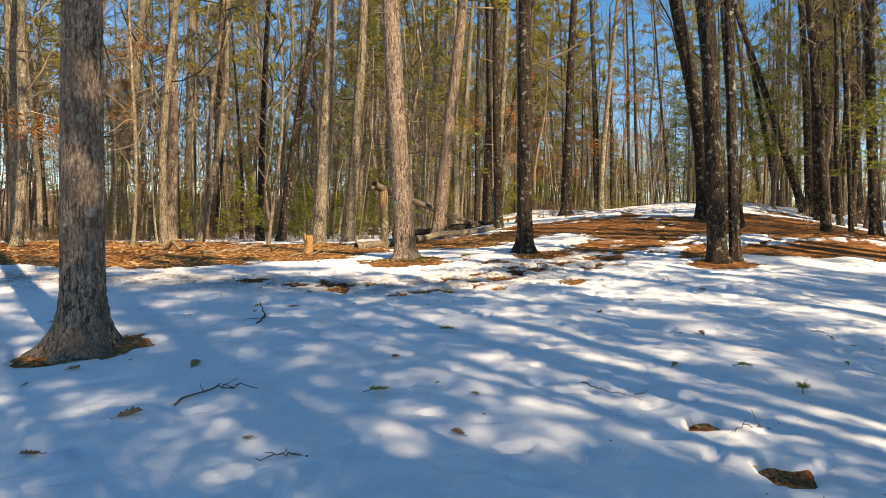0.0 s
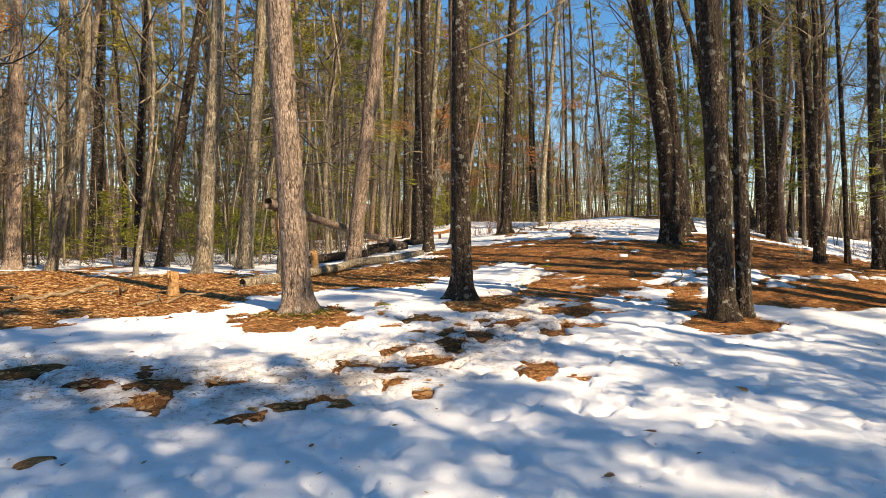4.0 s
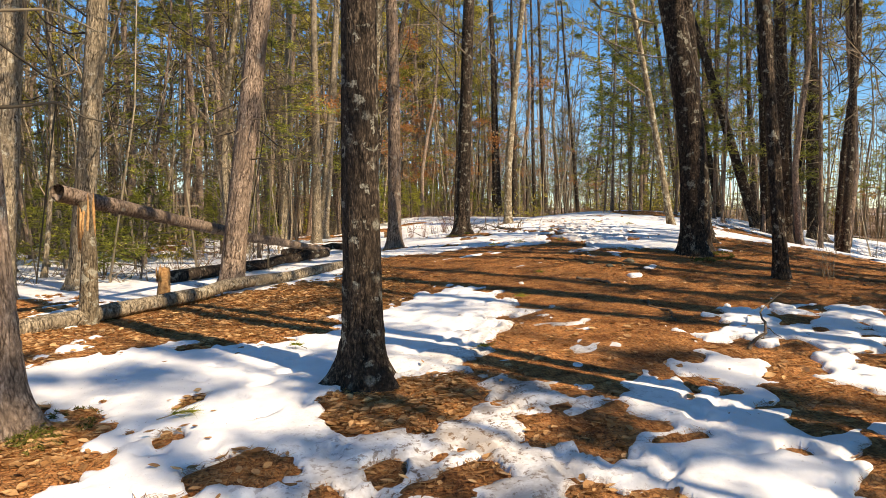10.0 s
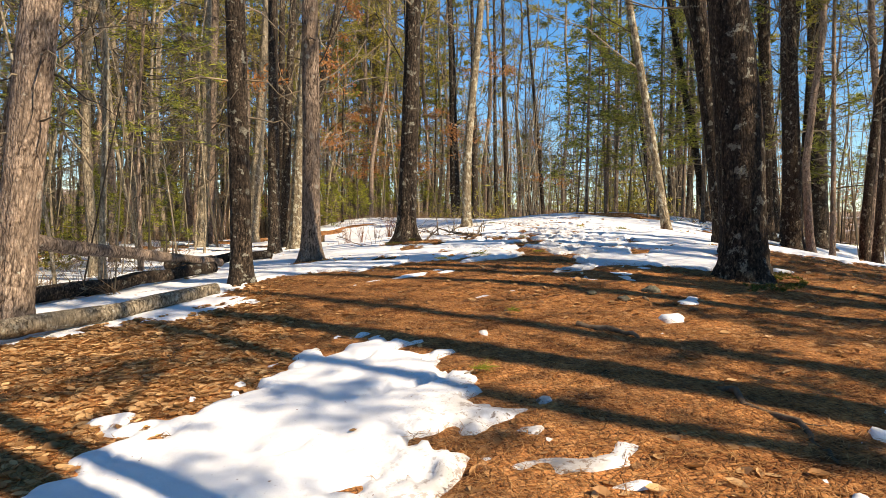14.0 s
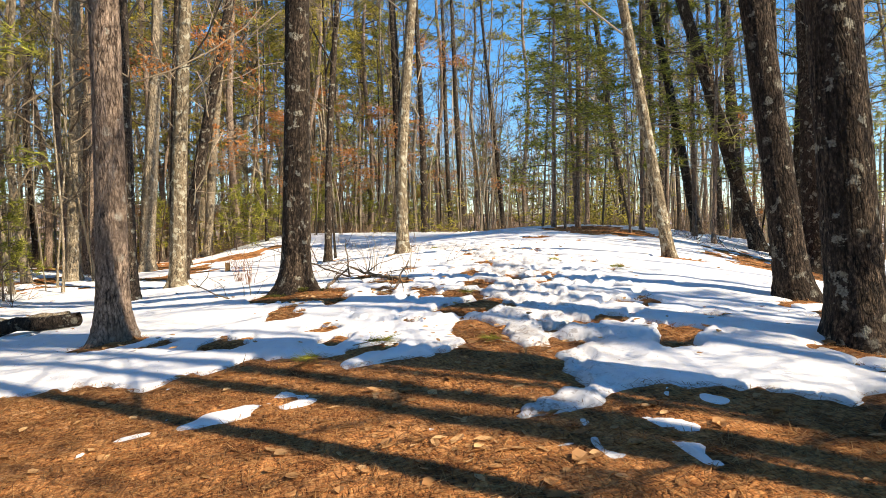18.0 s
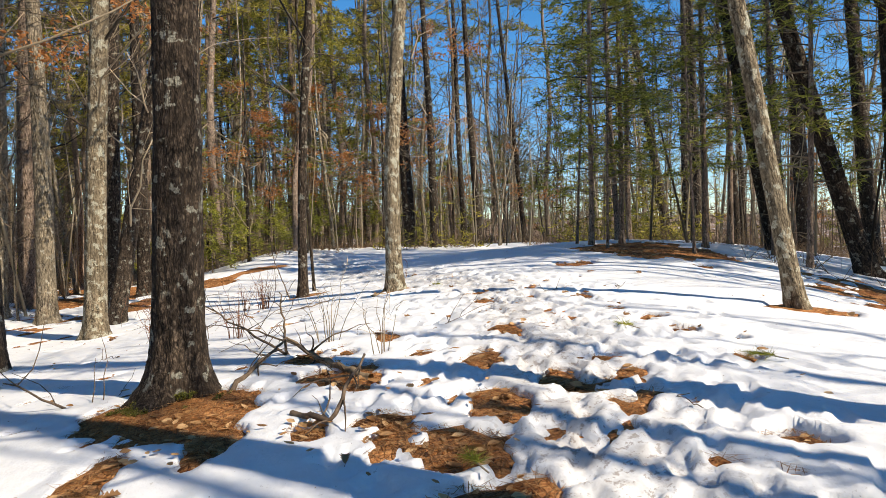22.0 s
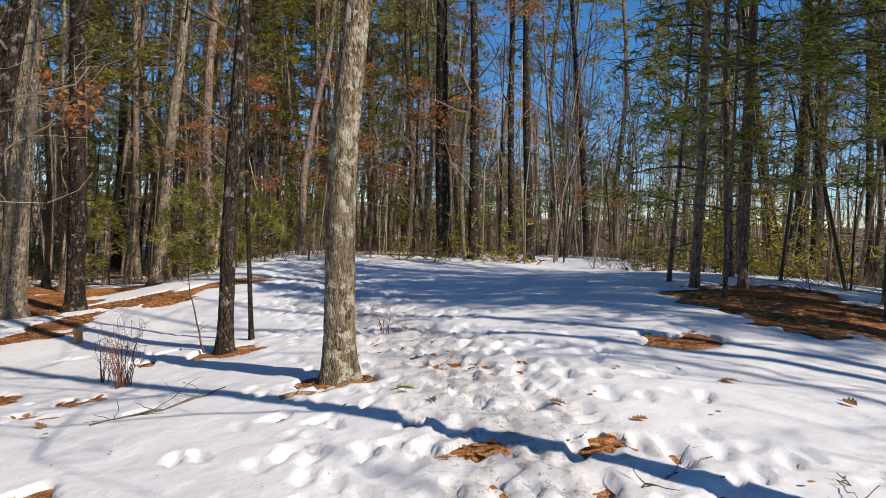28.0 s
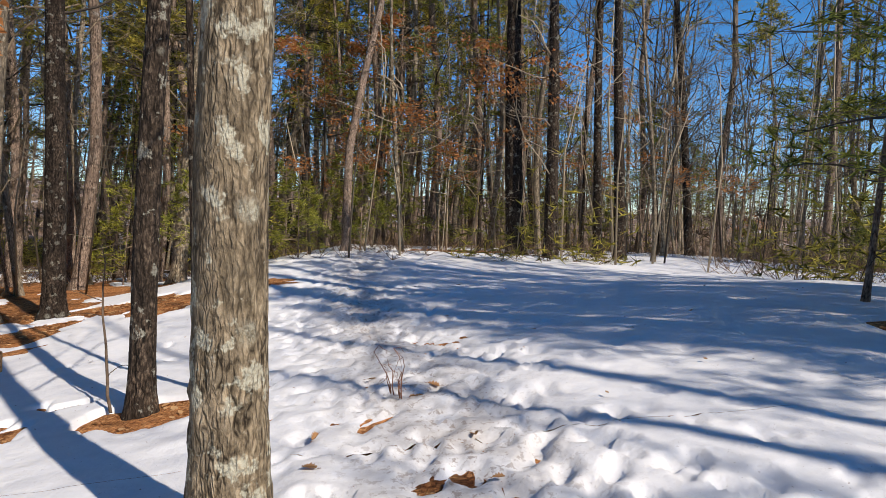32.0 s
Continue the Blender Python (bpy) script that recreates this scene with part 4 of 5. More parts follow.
# the last six stand at the view's edge or beyond, added for their shade
for px, py, size in ((7.2, 52.6, 1.0), (9.4, 55.2, 1.1), (10.9, 52.9, 0.95), (5.1, 55.8, 1.05), (13.2, 56.6, 1.0), (8.3, 59.0, 1.1), (11.8, 60.5, 1.1), (15.9, 55.1, 1.0), (19.2, 58.2, 1.0), (22.3, 56.4, 1.0), (18.5, 27.4, 0.8), (17.4, 28.1, 0.75), (9.9, 10.0, 0.9), (24.5, 24.6, 1.0), (23.0, 21.0, 1.0), (26.0, 22.5, 1.1)):
    copy_thing(stock[0], upright(px, py, 0, 0, rng.uniform(0, 360), size))
    STANDING.append((px, py))
for px, py, lx, size in ((12.6, 14.6, -0.04, 0.9), (12.4, 19.4, -0.05, 0.8), (15.0, 18.6, -0.05, 0.9), (13.6, 17.4, -0.08, 0.85), (13.3, 15.5, -0.02, 1.0), (12.4, 16.5, -0.03, 0.7), (17.15, 26.1, -0.02, 1.15), (16.4, 25.1, -0.03, 1.1)):
    copy_thing(stock[2], upright(px, py, lx, 0.01, rng.uniform(0, 360), size))
    STANDING.append((px, py))
# unseen wood behind the start, added to shade the first stretch
scatter(45, 6, 34, -28, -5, (6, 2, 2, 1, 1, 1, 2, 0, 0, 1), 1.8)
scatter(18, -30, -6, -10, 14, (0, 0, 2, 3, 0, 3, 0, 0, 1, 3), 2.0)


def far_woods():
    """The wood that goes on behind, as one mesh of stems and one of needles."""
    stems, tufts = Build(), []
    for _ in range(560):
        a, d = rng.uniform(0, 2 * np.pi), rng.uniform(58, 125)
        x, y = 5 + d * math.cos(a), 28 + d * math.sin(a)
        z, h, r = float(lie(x, y)), rng.uniform(11, 20) * (0.6 if 20 < x < 60 and y > 60 else 1), rng.uniform(0.06, 0.2)
        k = rng.normal(scale=0.4, size=2)
        stems.tube([(x, y, z - 0.4), (x + k[0] * 0.5, y + k[1] * 0.5, z + h * 0.5), (x + k[0], y + k[1], z + h)], (r, r * 0.7, 0.02), 4)
        low = rng.uniform(0.0, 0.5)
        if rng.uniform() < 0.65:
            for _ in range(36 if y > 45 and x > -15 else 14):
                u = rng.uniform(low, 1)
                w = (1.15 - u) * 2.6
                tufts.append((x + rng.normal(scale=w), y + rng.normal(scale=w), z + u * h))
    v, f = blades(np.array(tufts), 12, 0.5, 0.045, 0.5, 0.05)
    wood = tagged(new("far_woods", stems.mesh("far_woods", TWIGS)), "distant grey tree stems of the wood", "woods", kind="stuff")
    tagged(part("foliage", mesh("far_needles", v, f, NEEDLES, False), wood), kind="stuff")
    a, d = rng.uniform(-0.6, np.pi + 0.6, 9000), rng.uniform(40, 105, 9000)
    x, y = 5 + d * np.cos(a), 28 + d * np.sin(a)
    c = np.stack([x, y, lie(x, y) + 3.2 * rng.uniform(size=9000) ** 1.6], 1)
    v, f = blades(c, 9, 1.0, 0.022, 0.7, 0.5)
    tagged(part("undergrowth", mesh("far_brush", v, f, BRUSH, False), wood), kind="stuff")


far_woods()


# ---- fallen wood, stumps, stones and litter ----
def lay(x, y, up=0.0):
    return np.array([x, y, float(np.maximum(lie(x, y), snow_height(*np.meshgrid([x - 0.07, x], [y - 0.07, y]))[1, 1])) + up])


def bar(name, ends, radii, mat, label, category, parent=None, sides=10, sag=0.0, rough=0.08, rings=9, wander=0.02):
    a, b = np.array(ends[0], float), np.array(ends[1], float)
    s = np.linspace(0, 1, rings)[:, None]
    p = a + (b - a) * s + rng.normal(scale=wander, size=(rings, 3)) * np.minimum(s, 1 - s) * 4
    p[:, 2] -= (sag * 4 * s * (1 - s))[:, 0]
    bl = Build()
    bl.tube(p - a, np.linspace(radii[0], radii[1], rings), sides, rough)
    me = bl.mesh(name, mat)
    if parent:
        ob = part(name, me, parent, label)
        ob.matrix_world = Matrix.Translation(a)
        return ob
    ob = tagged(new(name, me), label, category)
    ob.location = a
    return ob


RAW = plain("split_wood", (0.26, 0.12, 0.045), (0.58, 0.35, 0.16), 26.0)


def snag(x, y, h, r, label):
    root = tagged(new("broken_snag"), label, "snag")
    root.location = lay(x, y, -0.05)
    b = Build()
    z = np.array([-0.2, 0, 0.15 * h, 0.35 * h, 0.55 * h, 0.8 * h, h])
    b.tube(np.stack([0.03 * np.sin(z * 2), 0.02 * z, z], 1), r * np.array([1.5, 1.35, 1.1, 1.0, 0.95, 0.9, 0.8]), 12, 0.07)
    part("stem", b.mesh("stem", BARK["tan"] if h > 0.7 else RAW), root)
    for k in range(11):
        a = -1.57 + rng.uniform(-1.5, 1.5)
        sp = Build()
        top = h * rng.uniform(0.9, 1.12)
        c = np.array([math.cos(a) * r * 0.86, math.sin(a) * r * 0.86 + 0.02 * h, 0.0])
        zs = np.array([h * rng.uniform(0.5, 0.75), h * 0.8, h * 0.92, top])
        sp.tube(c + np.stack([rng.normal(scale=0.006, size=4), rng.normal(scale=0.006, size=4), zs], 1), (0.006, r * 0.2, r * 0.17, 0.003), 5, 0.2)
        part("splinter", sp.mesh("splinter", RAW), root, "raw orange split wood")
    return root


snag(-1.7, 18.05, 1.72, 0.11, "broken standing snag with an orange splintered top")
snag(-3.5, 16.2, 0.5, 0.11, "short splintered stump in dry leaves")
snag(-1.12, 19.6, 0.62, 0.1, "small broken stump beside a fallen log")
snag(3.85, 37.15, 0.3, 0.07, "little rotten stump in the snow")

base = lay(-1.7, 18.05)
bar("leaning_log", (base + (-0.25, -0.25, 1.78), lay(1.45, 25.45, 0.12)), (0.115, 0.075), BARK["pine"], "fallen trunk leaning on a broken snag", "log", sag=0.05, rings=14, sides=14, wander=0.008, rough=0.05)
bar("fallen_log", (lay(-2.4, 17.3, 0.07), lay(1.78, 21.9, 0.05)), (0.12, 0.09), BARK["pale"], "barkless grey fallen log lying on needles beside the glade", "log", rings=14, sides=14, wander=0.008, rough=0.05)
bar("fallen_log", (lay(-1.72, 22.06, 0.1), lay(1.45, 24.55, 0.12)), (0.13, 0.1), BARK["oak"], "dark rotting log half in the snow", "log", rings=10, sides=12)
bar("fallen_log", (lay(0.15, 27.25, 0.1), lay(2.35, 26.65, 0.1)), (0.11, 0.09), BARK["oak"], "short cut log in the snow at the glade's edge", "log", sides=12)
bar("fallen_log", (lay(0.35, 28.15, 0.08), lay(1.95, 27.75, 0.08)), (0.08, 0.07), BARK["pale"], "pale log beside another in the snow", "log")
for a, b, r in (((-5.9, 15.2), (-4.9, 16.6), 0.05), ((-4.9, 16.6), (-4.2, 15.8), 0.035), ((-7.6, 16.6), (-6.2, 15.9), 0.05), ((-8.5, 17.5), (-7.9, 19.0), 0.06), ((-3.6, 14.6), (-2.6, 15.1), 0.03)):
    bar("dead_branch", (lay(*a, r), lay(*b, r + 0.12)), (r, r * 0.6), DEADWOOD, "bent dead branch lying in dry leaves", "branch", wander=0.05)


def fallen_branch(pts, r, twigs, reach, label, mat=DARK_TWIGS):
    root = tagged(new("fallen_branch"), label, "branch")
    root.location = lay(*pts[0][:2])
    p = np.array([lay(x, y, z) for x, y, z in pts])
    k = 4 * len(p)
    u = np.linspace(0, len(p) - 1, k)
    line = np.stack([np.interp(u, range(len(p)), p[:, c]) for c in range(3)], 1) + rng.normal(scale=0.012, size=(k, 3))
    b = Build()
    b.tube(line - p[0], np.linspace(r, r * 0.35, k), 7, 0.08)
    part("limb", b.mesh("limb", mat), root)
    for i in range(twigs):
        q = line[int(rng.uniform(0.15, 1) * (k - 1))]
        d = rng.normal(size=3) * (1, 1, 0.5) + (0, 0, 0.35)
        d /= np.linalg.norm(d)
        ln = reach * rng.uniform(0.4, 1.2)
        w = [q]
        for _ in range(5):
            d = d + rng.normal(scale=0.22, size=3)
            d /= np.linalg.norm(d)
            w.append(w[-1] + d * ln / 5)
        w = np.array(w)
        w[:, 2] = np.maximum(w[:, 2], lie(w[:, 0], w[:, 1]) + 0.05)
        t = Build()
        t.tube(w - p[0], np.linspace(max(r * 0.3, 0.004), 0.002, 6), 4)
        part("twig", t.mesh("twig", DARK_TWIGS), root)
    return root


fallen_branch([(6.72, 25.78, 0.03), (6.48, 26.35, 0.05), (6.27, 26.9, 0.12), (6.12, 27.25, 0.2)], 0.034, 9, 0.55, "broken yellowish limb with many thin twigs on the snow", DEADWOOD)
fallen_branch([(5.6, 26.2, 0.04), (5.82, 26.65, 0.08), (6.0, 27.0, 0.16), (6.12, 27.2, 0.2)], 0.024, 7, 0.5, "grey bent limb at the foot of an oak")
fallen_branch([(6.12, 27.22, 0.18), (6.08, 27.27, 0.5), (6.05, 27.32, 0.82)], 0.016, 3, 0.25, "upright stub of a broken limb")
fallen_branch([(6.1, 27.25, 0.24), (5.7, 28.1, 0.45), (5.2, 29.0, 0.72), (4.6, 30.0, 1.0)], 0.014, 12, 0.8, "long dark twig reaching out over the snow")
fallen_branch([(6.25, 27.65, 0.05), (5.65, 28.05, 0.3), (5.15, 28.75, 0.35)], 0.011, 14, 0.9, "tangle of thin dead twigs over the snow")
fallen_branch([(6.1, 25.15, 0.06), (6.35, 24.77, 0.1), (6.59, 25.15, 0.4)], 0.024, 7, 0.45, "thin curved branch lying on melting snow")
fallen_branch([(4.85, 26.75, 0.2), (4.35, 26.75, 0.15), (3.75, 27.05, 0.5)], 0.018, 10, 0.8, "thin bare branch leaning by an oak")
fallen_branch([(6.05, 31.45, 0.03), (6.55, 31.6, 0.05), (7.05, 32.05, 0.05)], 0.014, 9, 0.4, "forked twig lying on the snow")
fallen_branch([(7.55, 31.4, 0.04), (7.95, 31.45, 0.05), (8.4, 31.7, 0.04)], 0.03, 1, 0.1, "barkless dead branch at the foot of an oak", DEADWOOD)
fallen_branch([(6.3, 34.75, 0.0), (6.05, 35.15, 0.7), (5.9, 35.45, 1.35)], 0.014, 3, 0.3, "leaning dead sapling beside an oak")
fallen_branch([(5.4, 18.12, 0.08), (5.66, 17.62, 0.1), (5.81, 17.48, 0.03)], 0.03, 2, 0.2, "charred dark stick on pine needles")
fallen_branch([(5.58, 16.33, 0.05), (5.59, 15.63, 0.05), (5.45, 15.25, 0.04)], 0.026, 1, 0.2, "dark stick on pine needles")
fallen_branch([(5.6, 14.2, 0.05), (6.0, 14.5, 0.12), (6.3, 15.01, 0.2)], 0.02, 5, 0.4, "curved grey branch on melting snow")
fallen_branch([(6.45, 18.75, 0.1), (6.5, 18.35, 0.06), (6.65, 18.12, 0.12)], 0.026, 2, 0.2, "dark forked stick on dry leaves")
fallen_branch([(-1.98, 4.2, 0.03), (-1.75, 4.55, 0.06), (-1.4, 4.5, 0.06)], 0.009, 5, 0.25, "thin curved twig on the snow")
fallen_branch([(-2.1, 6.9, 0.03), (-2.09, 7.2, 0.06), (-2.25, 7.5, 0.14)], 0.015, 2, 0.2, "short dark twig in the snow")
fallen_branch([(7.15, 27.15, 0.03), (7.75, 27.35, 0.03), (8.55, 27.75, 0.2)], 0.006, 3, 0.4, "long thin twig on the snow")
fallen_branch([(9.55, 28.85, 0.03), (10.15, 29.15, 0.05)], 0.006, 3, 0.2, "small twig on the snow")
for k in range(26):
    x, y = rng.uniform(-4, 12), rng.uniform(1.95, 32.85)
    a = rng.uniform(0, 6.28)
    ln = rng.uniform(0.15, 0.5)
    fallen_branch([(x, y, 0.01), (x + ln * 0.5 * math.cos(a), y + ln * 0.5 * math.sin(a), 0.03), (x + ln * math.cos(a + 0.3), y + ln * math.sin(a + 0.3), 0.02)], rng.uniform(0.003, 0.008), 2, 0.12, "small dead twig on the ground")


def dry_shrub(x, y, stems, h, label, dark=True):
    root = tagged(new("dry_shrub"), label, "shrub")
    root.location = lay(x, y)
    for _ in range(stems):
        a, lean = rng.uniform(0, 6.28), rng.uniform(0.05, 0.5)
        hh = h * rng.uniform(0.5, 1.15)
        s = np.linspace(0, 1, 6)[:, None]
        d = np.array([math.cos(a), math.sin(a), 0])
        t = Build()
        stalk = d * rng.uniform(0, 0.12) + d * lean * hh * s ** 1.5 + np.array([0, 0, 1]) * hh * s + rng.normal(scale=0.022, size=(6, 3)) * s
        t.tube(stalk, np.linspace(0.005, 0.0015, 6), 4)
        for k in rng.integers(2, 6, 3):
            off = rng.normal(scale=0.16, size=3) * hh + (0, 0, 0.05 * hh)
            t.tube([stalk[k], stalk[k] + off * 0.5 + rng.normal(scale=0.01, size=3), stalk[k] + off - (0, 0, 0.06 * hh)], (0.0025, 0.002, 0.001), 3)
        part("stem", t.mesh("stem", STEMS if dark else TWIGS), root)
    return root


STEMS = plain("dry_stems", (0.12, 0.055, 0.035), (0.30, 0.14, 0.08), 12.0)
dry_shrub(5.8, 33.05, 30, 0.6, "dry reddish-brown weed clump in the snow")
dry_shrub(5.45, 33.55, 10, 0.6, "dry reddish stalks in the snow")
dry_shrub(4.35, 31.35, 14, 0.7, "leafless reddish shrub behind an oak")
dry_shrub(5.55, 29.25, 14, 0.55, "leafless shrub in the snow")
dry_shrub(6.55, 27.45, 9, 0.8, "thin upright saplings in the snow", False)
dry_shrub(6.95, 26.55, 6, 0.7, "thin upright twigs in the snow", False)
dry_shrub(4.55, 29.45, 12, 0.6, "leafless shrub behind an oak")
dry_shrub(8.7, 34.05, 6, 0.35, "sparse dry stalks on the snow")
dry_shrub(9.58, 16.19, 12, 0.7, "bare brush on the slope", False)
dry_shrub(8.87, 16.92, 8, 0.9, "bare brush on the slope", False)

STONE = plain("mossy_stone", (0.045, 0.048, 0.03), (0.17, 0.155, 0.12), 40.0)


def stone(x, y, r):
    bm = bmesh.new()
    bmesh.ops.create_icosphere(bm, subdivisions=4, radius=r)
    for v in bm.verts:
        k = 1 + 0.35 * noise.noise(v.co * (2.2 / r) * 0.5 + Vector((x, y, 0)))
        k += 0.12 * noise.noise(v.co * (4.0 / r) + Vector((y, x, 3))) + 0.05 * noise.noise(v.co * (11.0 / r))
        v.co = Vector((v.co.x * k * 1.25, v.co.y * k, v.co.z * k * 0.6))
    me = bpy.data.meshes.new("stone")
    bm.to_mesh(me)
    bm.free()
    me.materials.append(STONE)
    for f in me.polygons:
        f.use_smooth = True
    ob = tagged(new("stone", me), "small grey stone half sunk in pine needles", "stone", "stones on the path")
    ob.location = lay(x, y, r * 0.15)
    ob.rotation_euler[2] = rng.uniform(0, 6)


for x, y, r in ((6.69, 19.0, 0.075), (6.23, 18.79, 0.06), (6.05, 19.15, 0.045)):
    stone(x, y, r)

MOSS = leafy("moss", (0.05, 0.055, 0.01), (0.26, 0.25, 0.05), 0.2)


def moss_cushion(x, y, r, a0, a1):
    """Short fuzzy moss that creeps from the trunk out over the litter."""
    n = 420
    a, k = rng.uniform(a0, a1, n), r * rng.uniform(0.8, 1.55, n)
    keep = wave(x + k * np.cos(a), y + k * np.sin(a), 0.16, 77) > 0.4
    a, k = a[keep], k[keep]
    gx, gy = x + k * np.cos(a), y + k * np.sin(a)
    c = np.stack([gx, gy, litter_height(gx, gy) + 0.004 + 0.16 * np.clip(1.12 - k / r, 0, 1)], 1)
    v, f = blades(c, 12, 0.035, 0.006, 0.5, 0.5)
    tagged(new("moss_cushion", mesh("moss_cushion", v, f, MOSS, False)), "green moss at the foot of a trunk", "moss", kind="stuff")


moss_cushion(-0.8, 13.72, 0.46, -2.8, 0.9)
moss_cushion(8.0, 19.35, 0.5, -2.0, 0.3)
moss_cushion(5.21, 26.5, 0.36, -2.6, -0.6)


# ---- leaf litter ----
FALLEN = leafy("fallen_leaves", (0.38, 0.175, 0.065), (0.84, 0.54, 0.29), 0.3)
STRAW = leafy("fallen_needles", (0.19, 0.075, 0.028), (0.72, 0.38, 0.155), 0.15)


def ground_leaves(n, x0, x1, y0, y1, size, on_snow, mat=None, at=None):
    """Curled oak leaves lying flat."""
    x, y = at.T if at is not None else (rng.uniform(x0, x1, n), rng.uniform(y0, y1, n))
    m = snow_cover(x, y)
    keep = (m < 2) if at is not None else (m > 0.3) if on_snow else ((m < 0.0) & (rolls(x, y, 1.8, 91) + 0.2 * rng.normal(size=n) + 0.05 * np.clip(2.5 - x, -2, 2) > 0.5))
    x, y, m = x[keep], y[keep], m[keep]
    n = len(x)
    rest = np.where(m > 0, lie(x, y), litter_height(x, y) - 0.02)
    depth = np.where(m > 0, 0.012 * np.clip(m * 7, 0, 1) + 0.04 * (1 - np.exp(-np.maximum(m, 0) * 2.2)) + 0.004, 0.02)
    c = np.stack([x, y, rest + depth + 0.004], 1)
    a = rng.uniform(0, 6.28, n)
    d = np.stack([np.cos(a), np.sin(a), rng.normal(scale=0.12, size=n)], 1)
    s = np.stack([-np.sin(a), np.cos(a), rng.normal(scale=0.25, size=n)], 1)
    ln = (size * rng.uniform(0.6, 1.4, n))[:, None]
    up = np.array([0, 0, 1.0]) * ln * rng.uniform(0.0, 0.2, (n, 1))
    w = rng.uniform(0.16, 0.32, (n, 1))
    v = np.stack([c - d * ln * 0.5 + up * 0.6, c - d * ln * 0.15 + s * ln * w + up, c - d * ln * 0.15, c - d * ln * 0.15 - s * ln * w + up,
                  c + d * ln * 0.2 + s * ln * w * 0.85 + up, c + d * ln * 0.2, c + d * ln * 0.2 - s * ln * w * 0.85 + up, c + d * ln * 0.5 + up * 0.8], 1).reshape(-1, 3)
    tri = np.array([(0, 2, 1), (0, 3, 2), (1, 2, 5), (1, 5, 4), (2, 3, 6), (2, 6, 5), (4, 5, 7), (5, 6, 7)])
    f = (np.arange(n)[:, None, None] * 8 + tri[None]).reshape(-1, 3)
    return mesh("leaf_litter", v, f, mat or FALLEN, False)


def gathered_leaves(each, size):
    """Oak leaves that have blown together in the melted patches and holes."""
    spots = np.array([(x, y, max(rx, ry)) for x, y, rx, ry in PATCHES] + [(x, y, 0.8 * r) for x, y, r in HOLES])
    k = np.repeat(np.arange(len(spots)), np.clip(each * spots[:, 2] ** 1.3 * 5, 4, 40).astype(int))
    return ground_leaves(len(k), 0, 1, 0, 1, size, None, at=spots[k, :2] + rng.normal(size=(len(k), 2)) * spots[k, 2:] * 0.5)


def straw(n, x0, x1, y0, y1):
    """Fallen pine needles on the bare ground."""
    x, y = rng.uniform(x0, x1, n), rng.uniform(y0, y1, n)
    keep = snow_cover(x, y) < 0.05
    x, y = x[keep], y[keep]
    n = len(x)
    c = np.stack([x, y, litter_height(x, y) + 0.006 + 0.012 * rng.uniform(size=n)], 1)
    a = rng.uniform(0, 6.28, n)
    d = np.stack([np.cos(a), np.sin(a), rng.normal(scale=0.12, size=n)], 1) * rng.uniform(0.05, 0.09, (n, 1))
    s = np.stack([-np.sin(a), np.cos(a), np.zeros(n)], 1) * 0.0024
    v = np.stack([c - d, c + s, c + d, c - s], 1).reshape(-1, 3)
    return mesh("needle_litter", v, np.arange(4 * n).reshape(-1, 4), STRAW, False)


tagged(new("leaf_litter", ground_leaves(95000, -12, 16, 3, 42, 0.085, False)), "dry curled oak leaves on the bare ground", "leaves", kind="stuff")
tagged(new("leaf_carpet", ground_leaves(60000, -6, 2.8, 13, 22.5, 0.075, False)), "thick carpet of tan oak leaves on the bare ground", "leaves", kind="stuff")
tagged(new("leaf_carpet", ground_leaves(26000, -15, -4.5, 12, 22, 0.11, False)), "tan oak leaves thick on a bank between the trees", "leaves", kind="stuff")
tagged(new("leaf_clusters", gathered_leaves(9, 0.068)), "brown oak leaves blown together where the snow has melted", "leaves", kind="stuff")
tagged(new("snow_leaves", ground_leaves(420, -5, 14, 1, 40, 0.05, True)), "scattered brown leaves on the snow", "leaves", kind="stuff")
tagged(new("bark_flakes", ground_leaves(2600, -6, 13, 1, 38, 0.014, True, STEMS)), "dark bark flakes and crumbs on the snow", "debris", kind="stuff")
tagged(new("needle_litter", straw(230000, -2, 10.5, 9, 28)), "fallen orange pine needles", "needles", kind="stuff")


# ---- single leaves and green sprigs on the snow ----
LEAF = leafy("single_leaf", (0.24, 0.11, 0.045), (0.55, 0.33, 0.17), 0.25)
SPRIG = leafy("fresh_needles", (0.16, 0.19, 0.02), (0.42, 0.40, 0.06), 0.3)


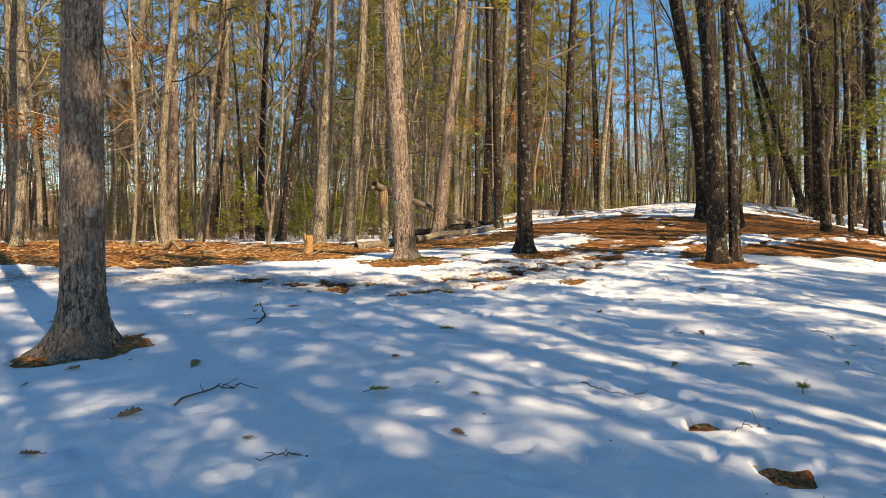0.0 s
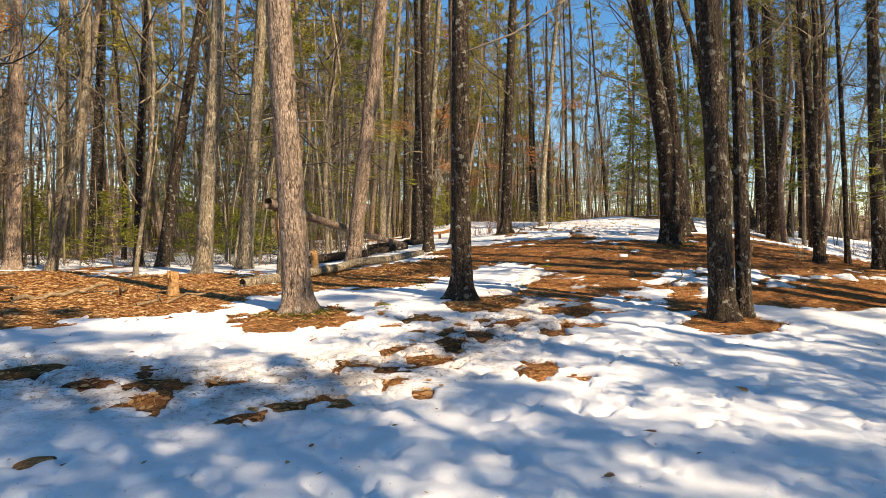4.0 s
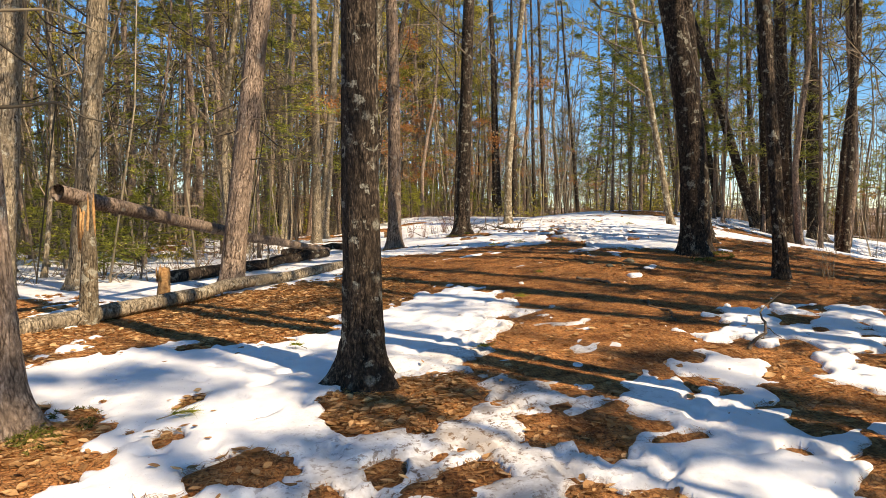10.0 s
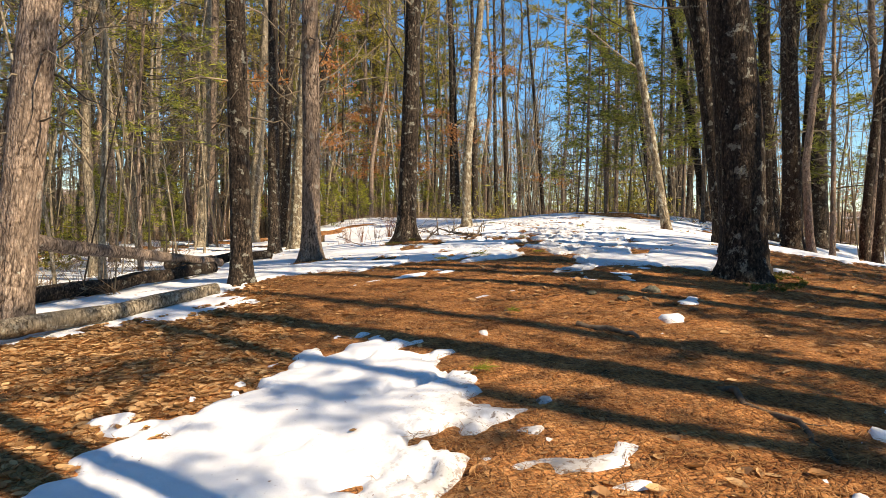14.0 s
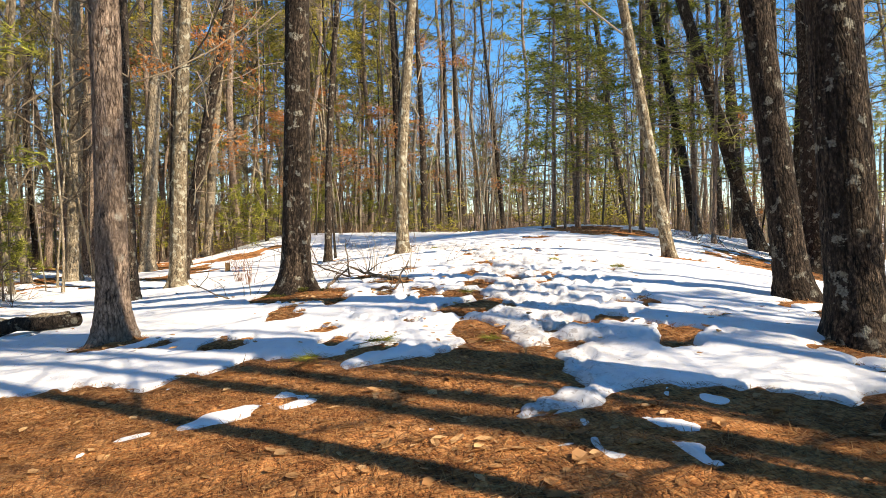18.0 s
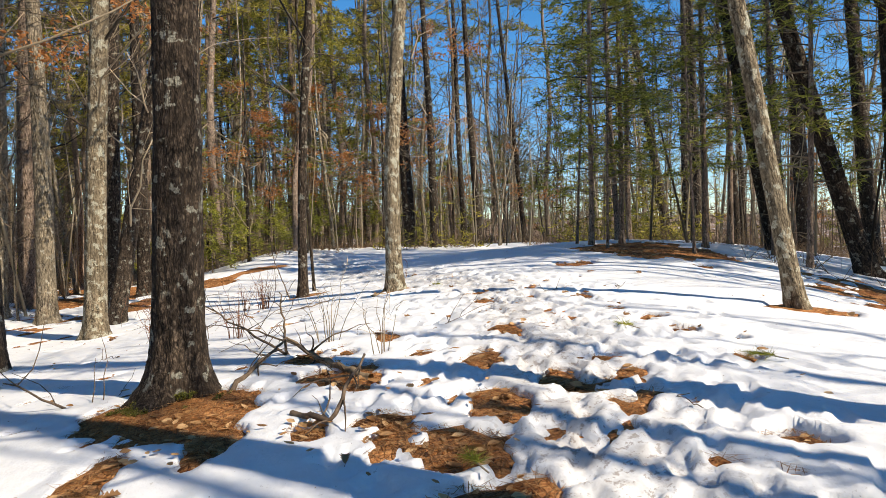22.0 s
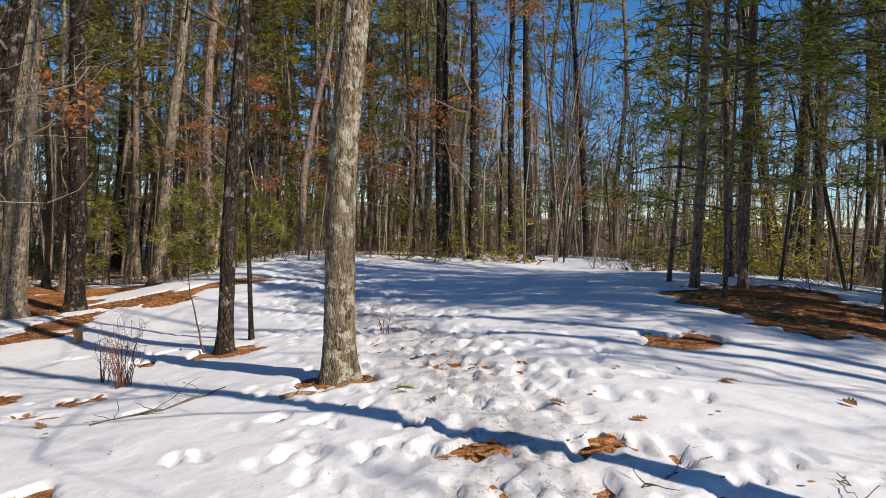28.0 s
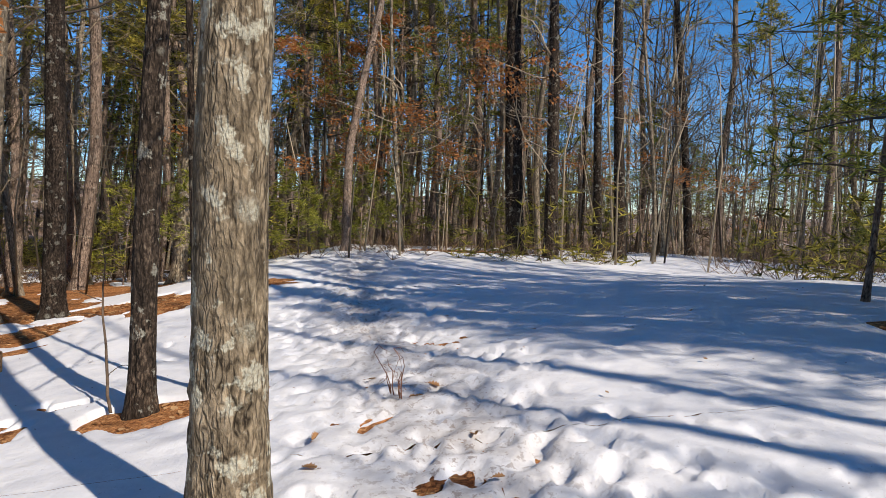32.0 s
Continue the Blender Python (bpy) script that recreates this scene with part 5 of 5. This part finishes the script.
def oak_leaf(x, y, size, turn, curl):
    """A lobed leaf with a stalk, curled up at its edges."""
    root = tagged(new("oak_leaf"), "single brown curled oak leaf lying on the snow", "leaf", "leaves on the snow")
    root.matrix_world = Matrix.Translation(lay(x, y, 0.012)) @ pose(0, 0, 0, rng.uniform(-14, 14), rng.uniform(-14, 14), turn)
    half = (0.05, 0.16, 0.11, 0.27, 0.15, 0.31, 0.17, 0.24, 0.10, 0.02)
    v, f = [], []
    for k, w in enumerate(half):
        s = (k / (len(half) - 1) - 0.5) * size
        for e in (-1, -0.5, 0, 0.5, 1):
            v.append((s + 0.05 * size * abs(e), e * w * size, curl * size * (abs(e) ** 1.6 * w * 2.4 + 0.5 * (s / size) ** 2) + rng.normal(scale=0.012) * size))
    for k in range(len(half) - 1):
        f += [(5 * k + j, 5 * k + j + 1, 5 * k + j + 6, 5 * k + j + 5) for j in range(4)]
    part("blade", mesh("blade", v, f, LEAF), root)
    st = Build()
    st.tube([(-0.5 * size, 0, 0), (-0.62 * size, 0.03 * size, 0.02 * size), (-0.75 * size, 0.02 * size, 0.03 * size)], (0.0025, 0.002, 0.002), 4)
    part("stalk", st.mesh("stalk", STEMS), root)
    return root


for x, y, size in ((-2.16, 4.05, 0.17), (-3.25, 5.25, 0.14), (-0.41, 5.36, 0.1), (-1.18, 3.55, 0.08), (0.11, 3.55, 0.1), (2.71, 6.26, 0.12), (2.0, 5.06, 0.1), (-2.18, 5.26, 0.16), (-3.41, 4.85, 0.08), (-2.46, 3.45, 0.12), (3.85, 9.03, 0.12), (2.51, 8.04, 0.1), (8.78, 30.7, 0.12), (5.61, 31.63, 0.15),
                   (10.03, 29.78, 0.1), (9.63, 30.25, 0.12), (8.67, 29.5, 0.1), (11.17, 30.5, 0.15), (8.25, 32.75, 0.1), (9.15, 33.05, 0.1), (8.95, 34.25, 0.1), (7.85, 28.25, 0.1), (6.35, 24.15, 0.1), (5.15, 24.45, 0.12)):
    oak_leaf(x, y, size, rng.uniform(0, 360), rng.uniform(0.15, 0.5))
for k in range(60):
    x, y = rng.uniform(-5, 12), rng.uniform(1.95, 34.85)
    if snow_cover(x, y)[0] > 0.25:
        oak_leaf(x, y, rng.uniform(0.06, 0.11), rng.uniform(0, 360), rng.uniform(0.15, 0.6))


def green_sprig(x, y, size, turn):
    """A fallen pine twig with a brush of green needles."""
    root = tagged(new("pine_sprig"), "fallen sprig of yellow-green pine needles", "sprig", "fallen pine sprigs")
    root.matrix_world = Matrix.Translation(lay(x, y, 0.02)) @ pose(0, 0, 0, 0, 0, turn)
    st = Build()
    st.tube([(-0.5 * size, 0, 0), (0, 0.04 * size, 0.02), (0.4 * size, 0, 0.03)], (0.005, 0.004, 0.003), 5)
    part("twig", st.mesh("twig", TWIGS), root)
    c = np.stack([np.linspace(-0.1, 0.42, 9) * size, 0.02 * size * rng.normal(size=9), np.full(9, 0.028)], 1)
    v, f = blades(c, 16, 0.42 * size, 0.0022, 0.25, 0.12)
    v[2::3, 0] += 0.18 * size
    part("needles", mesh("needles", v, f, SPRIG, False), root)


for x, y, size in ((5.61, 22.4, 0.34), (5.1, 22.23, 0.3), (9.5, 24.67, 0.24), (9.24, 26.13, 0.26), (2.51, 4.96, 0.13), (-0.5, 4.35, 0.16), (0.11, 6.36, 0.18), (2.69, 4.35, 0.16), (0.5, 13.6, 0.26), (6.55, 21.85, 0.22), (3.1, 14.9, 0.22), (4.95, 18.75, 0.2), (8.55, 30.95, 0.16), (4.16, 17.2, 0.22), (6.95, 23.75, 0.2), (1.3, 15.41, 0.2)):
    green_sprig(x, y, size, rng.uniform(0, 360))


def thicket():
    """Brush, thin poles and low greenery that fill the wood between the trees."""
    n = 16000
    x, y = rng.uniform(-34, 48, n), rng.uniform(13.95, 80.85, n)
    keep = np.array([not open_ground(a, b) for a, b in zip(x, y)]) & ~((y < 30) & (x > 8) & (x < 20)) & ~((y < 23) & (x > -14) & (x < 2))
    c = np.stack([x, y, lie(x, y)], 1)[keep]
    dense = wave(c[:, 0], c[:, 1], 3.0, 81) > np.where(c[:, 1] > 44, 0.25, 0.42)
    v, f = blades(c[dense], 6, 0.95, 0.007, 0.5, 0.9)
    brush = mesh("undergrowth", v, f, BRUSH, False)
    green = c[(wave(c[:, 0], c[:, 1], 4.5, 83) > 0.8) & (c[:, 1] > 31) & ~((c[:, 0] > 20) & (c[:, 1] < 50))]
    tall = rng.uniform(0.25, 1.0, len(green)) ** 2 * 3.2
    tuft = np.repeat(green, 9, 0) + rng.normal(scale=(0.45, 0.45, 0.0), size=(9 * len(green), 3))
    tuft[:, 2] += rng.uniform(0.1, 1, 9 * len(green)) * np.repeat(tall, 9)
    v, f = blades(tuft, 8, 0.26, 0.02, 0.6, 0.1)
    needles = mesh("low_greenery", v, f, NEEDLES, False)
    poles = Build()
    for k in rng.permutation(len(c))[:1400]:
        h, r = rng.uniform(2, 10), rng.uniform(0.012, 0.045)
        e = rng.normal(scale=0.09, size=2) * h
        b = rng.normal(scale=0.04, size=2) * h
        poles.tube([c[k] - (0, 0, 0.2), c[k] + (e[0] * 0.4 + b[0], e[1] * 0.4 + b[1], h * 0.5), c[k] + (e[0], e[1], h)], (r, r * 0.7, 0.004), 4)
        for _ in range(5):
            u = rng.uniform(0.25, 0.95)
            q = c[k] + np.array([e[0], e[1], h]) * u
            d = rng.normal(size=3) * (0.5, 0.5, 0.2) + (0, 0, 0.25)
            poles.tube([q, q + d * 0.5, q + d * 1.1 + (0, 0, 0.1)], (r * 0.4, r * 0.25, 0.002), 3)
    return brush, needles, poles.mesh("thin_poles", TWIGS)


brush, low_green, thin_poles = thicket()
tagged(new("undergrowth", brush), "bare brown brush between the trees", "brush", kind="stuff")
tagged(new("low_greenery", low_green), "low evergreen boughs between the trees", "greenery", kind="stuff")
tagged(new("thin_poles", thin_poles), "thin bare saplings crowding between the trees", "saplings", kind="stuff")
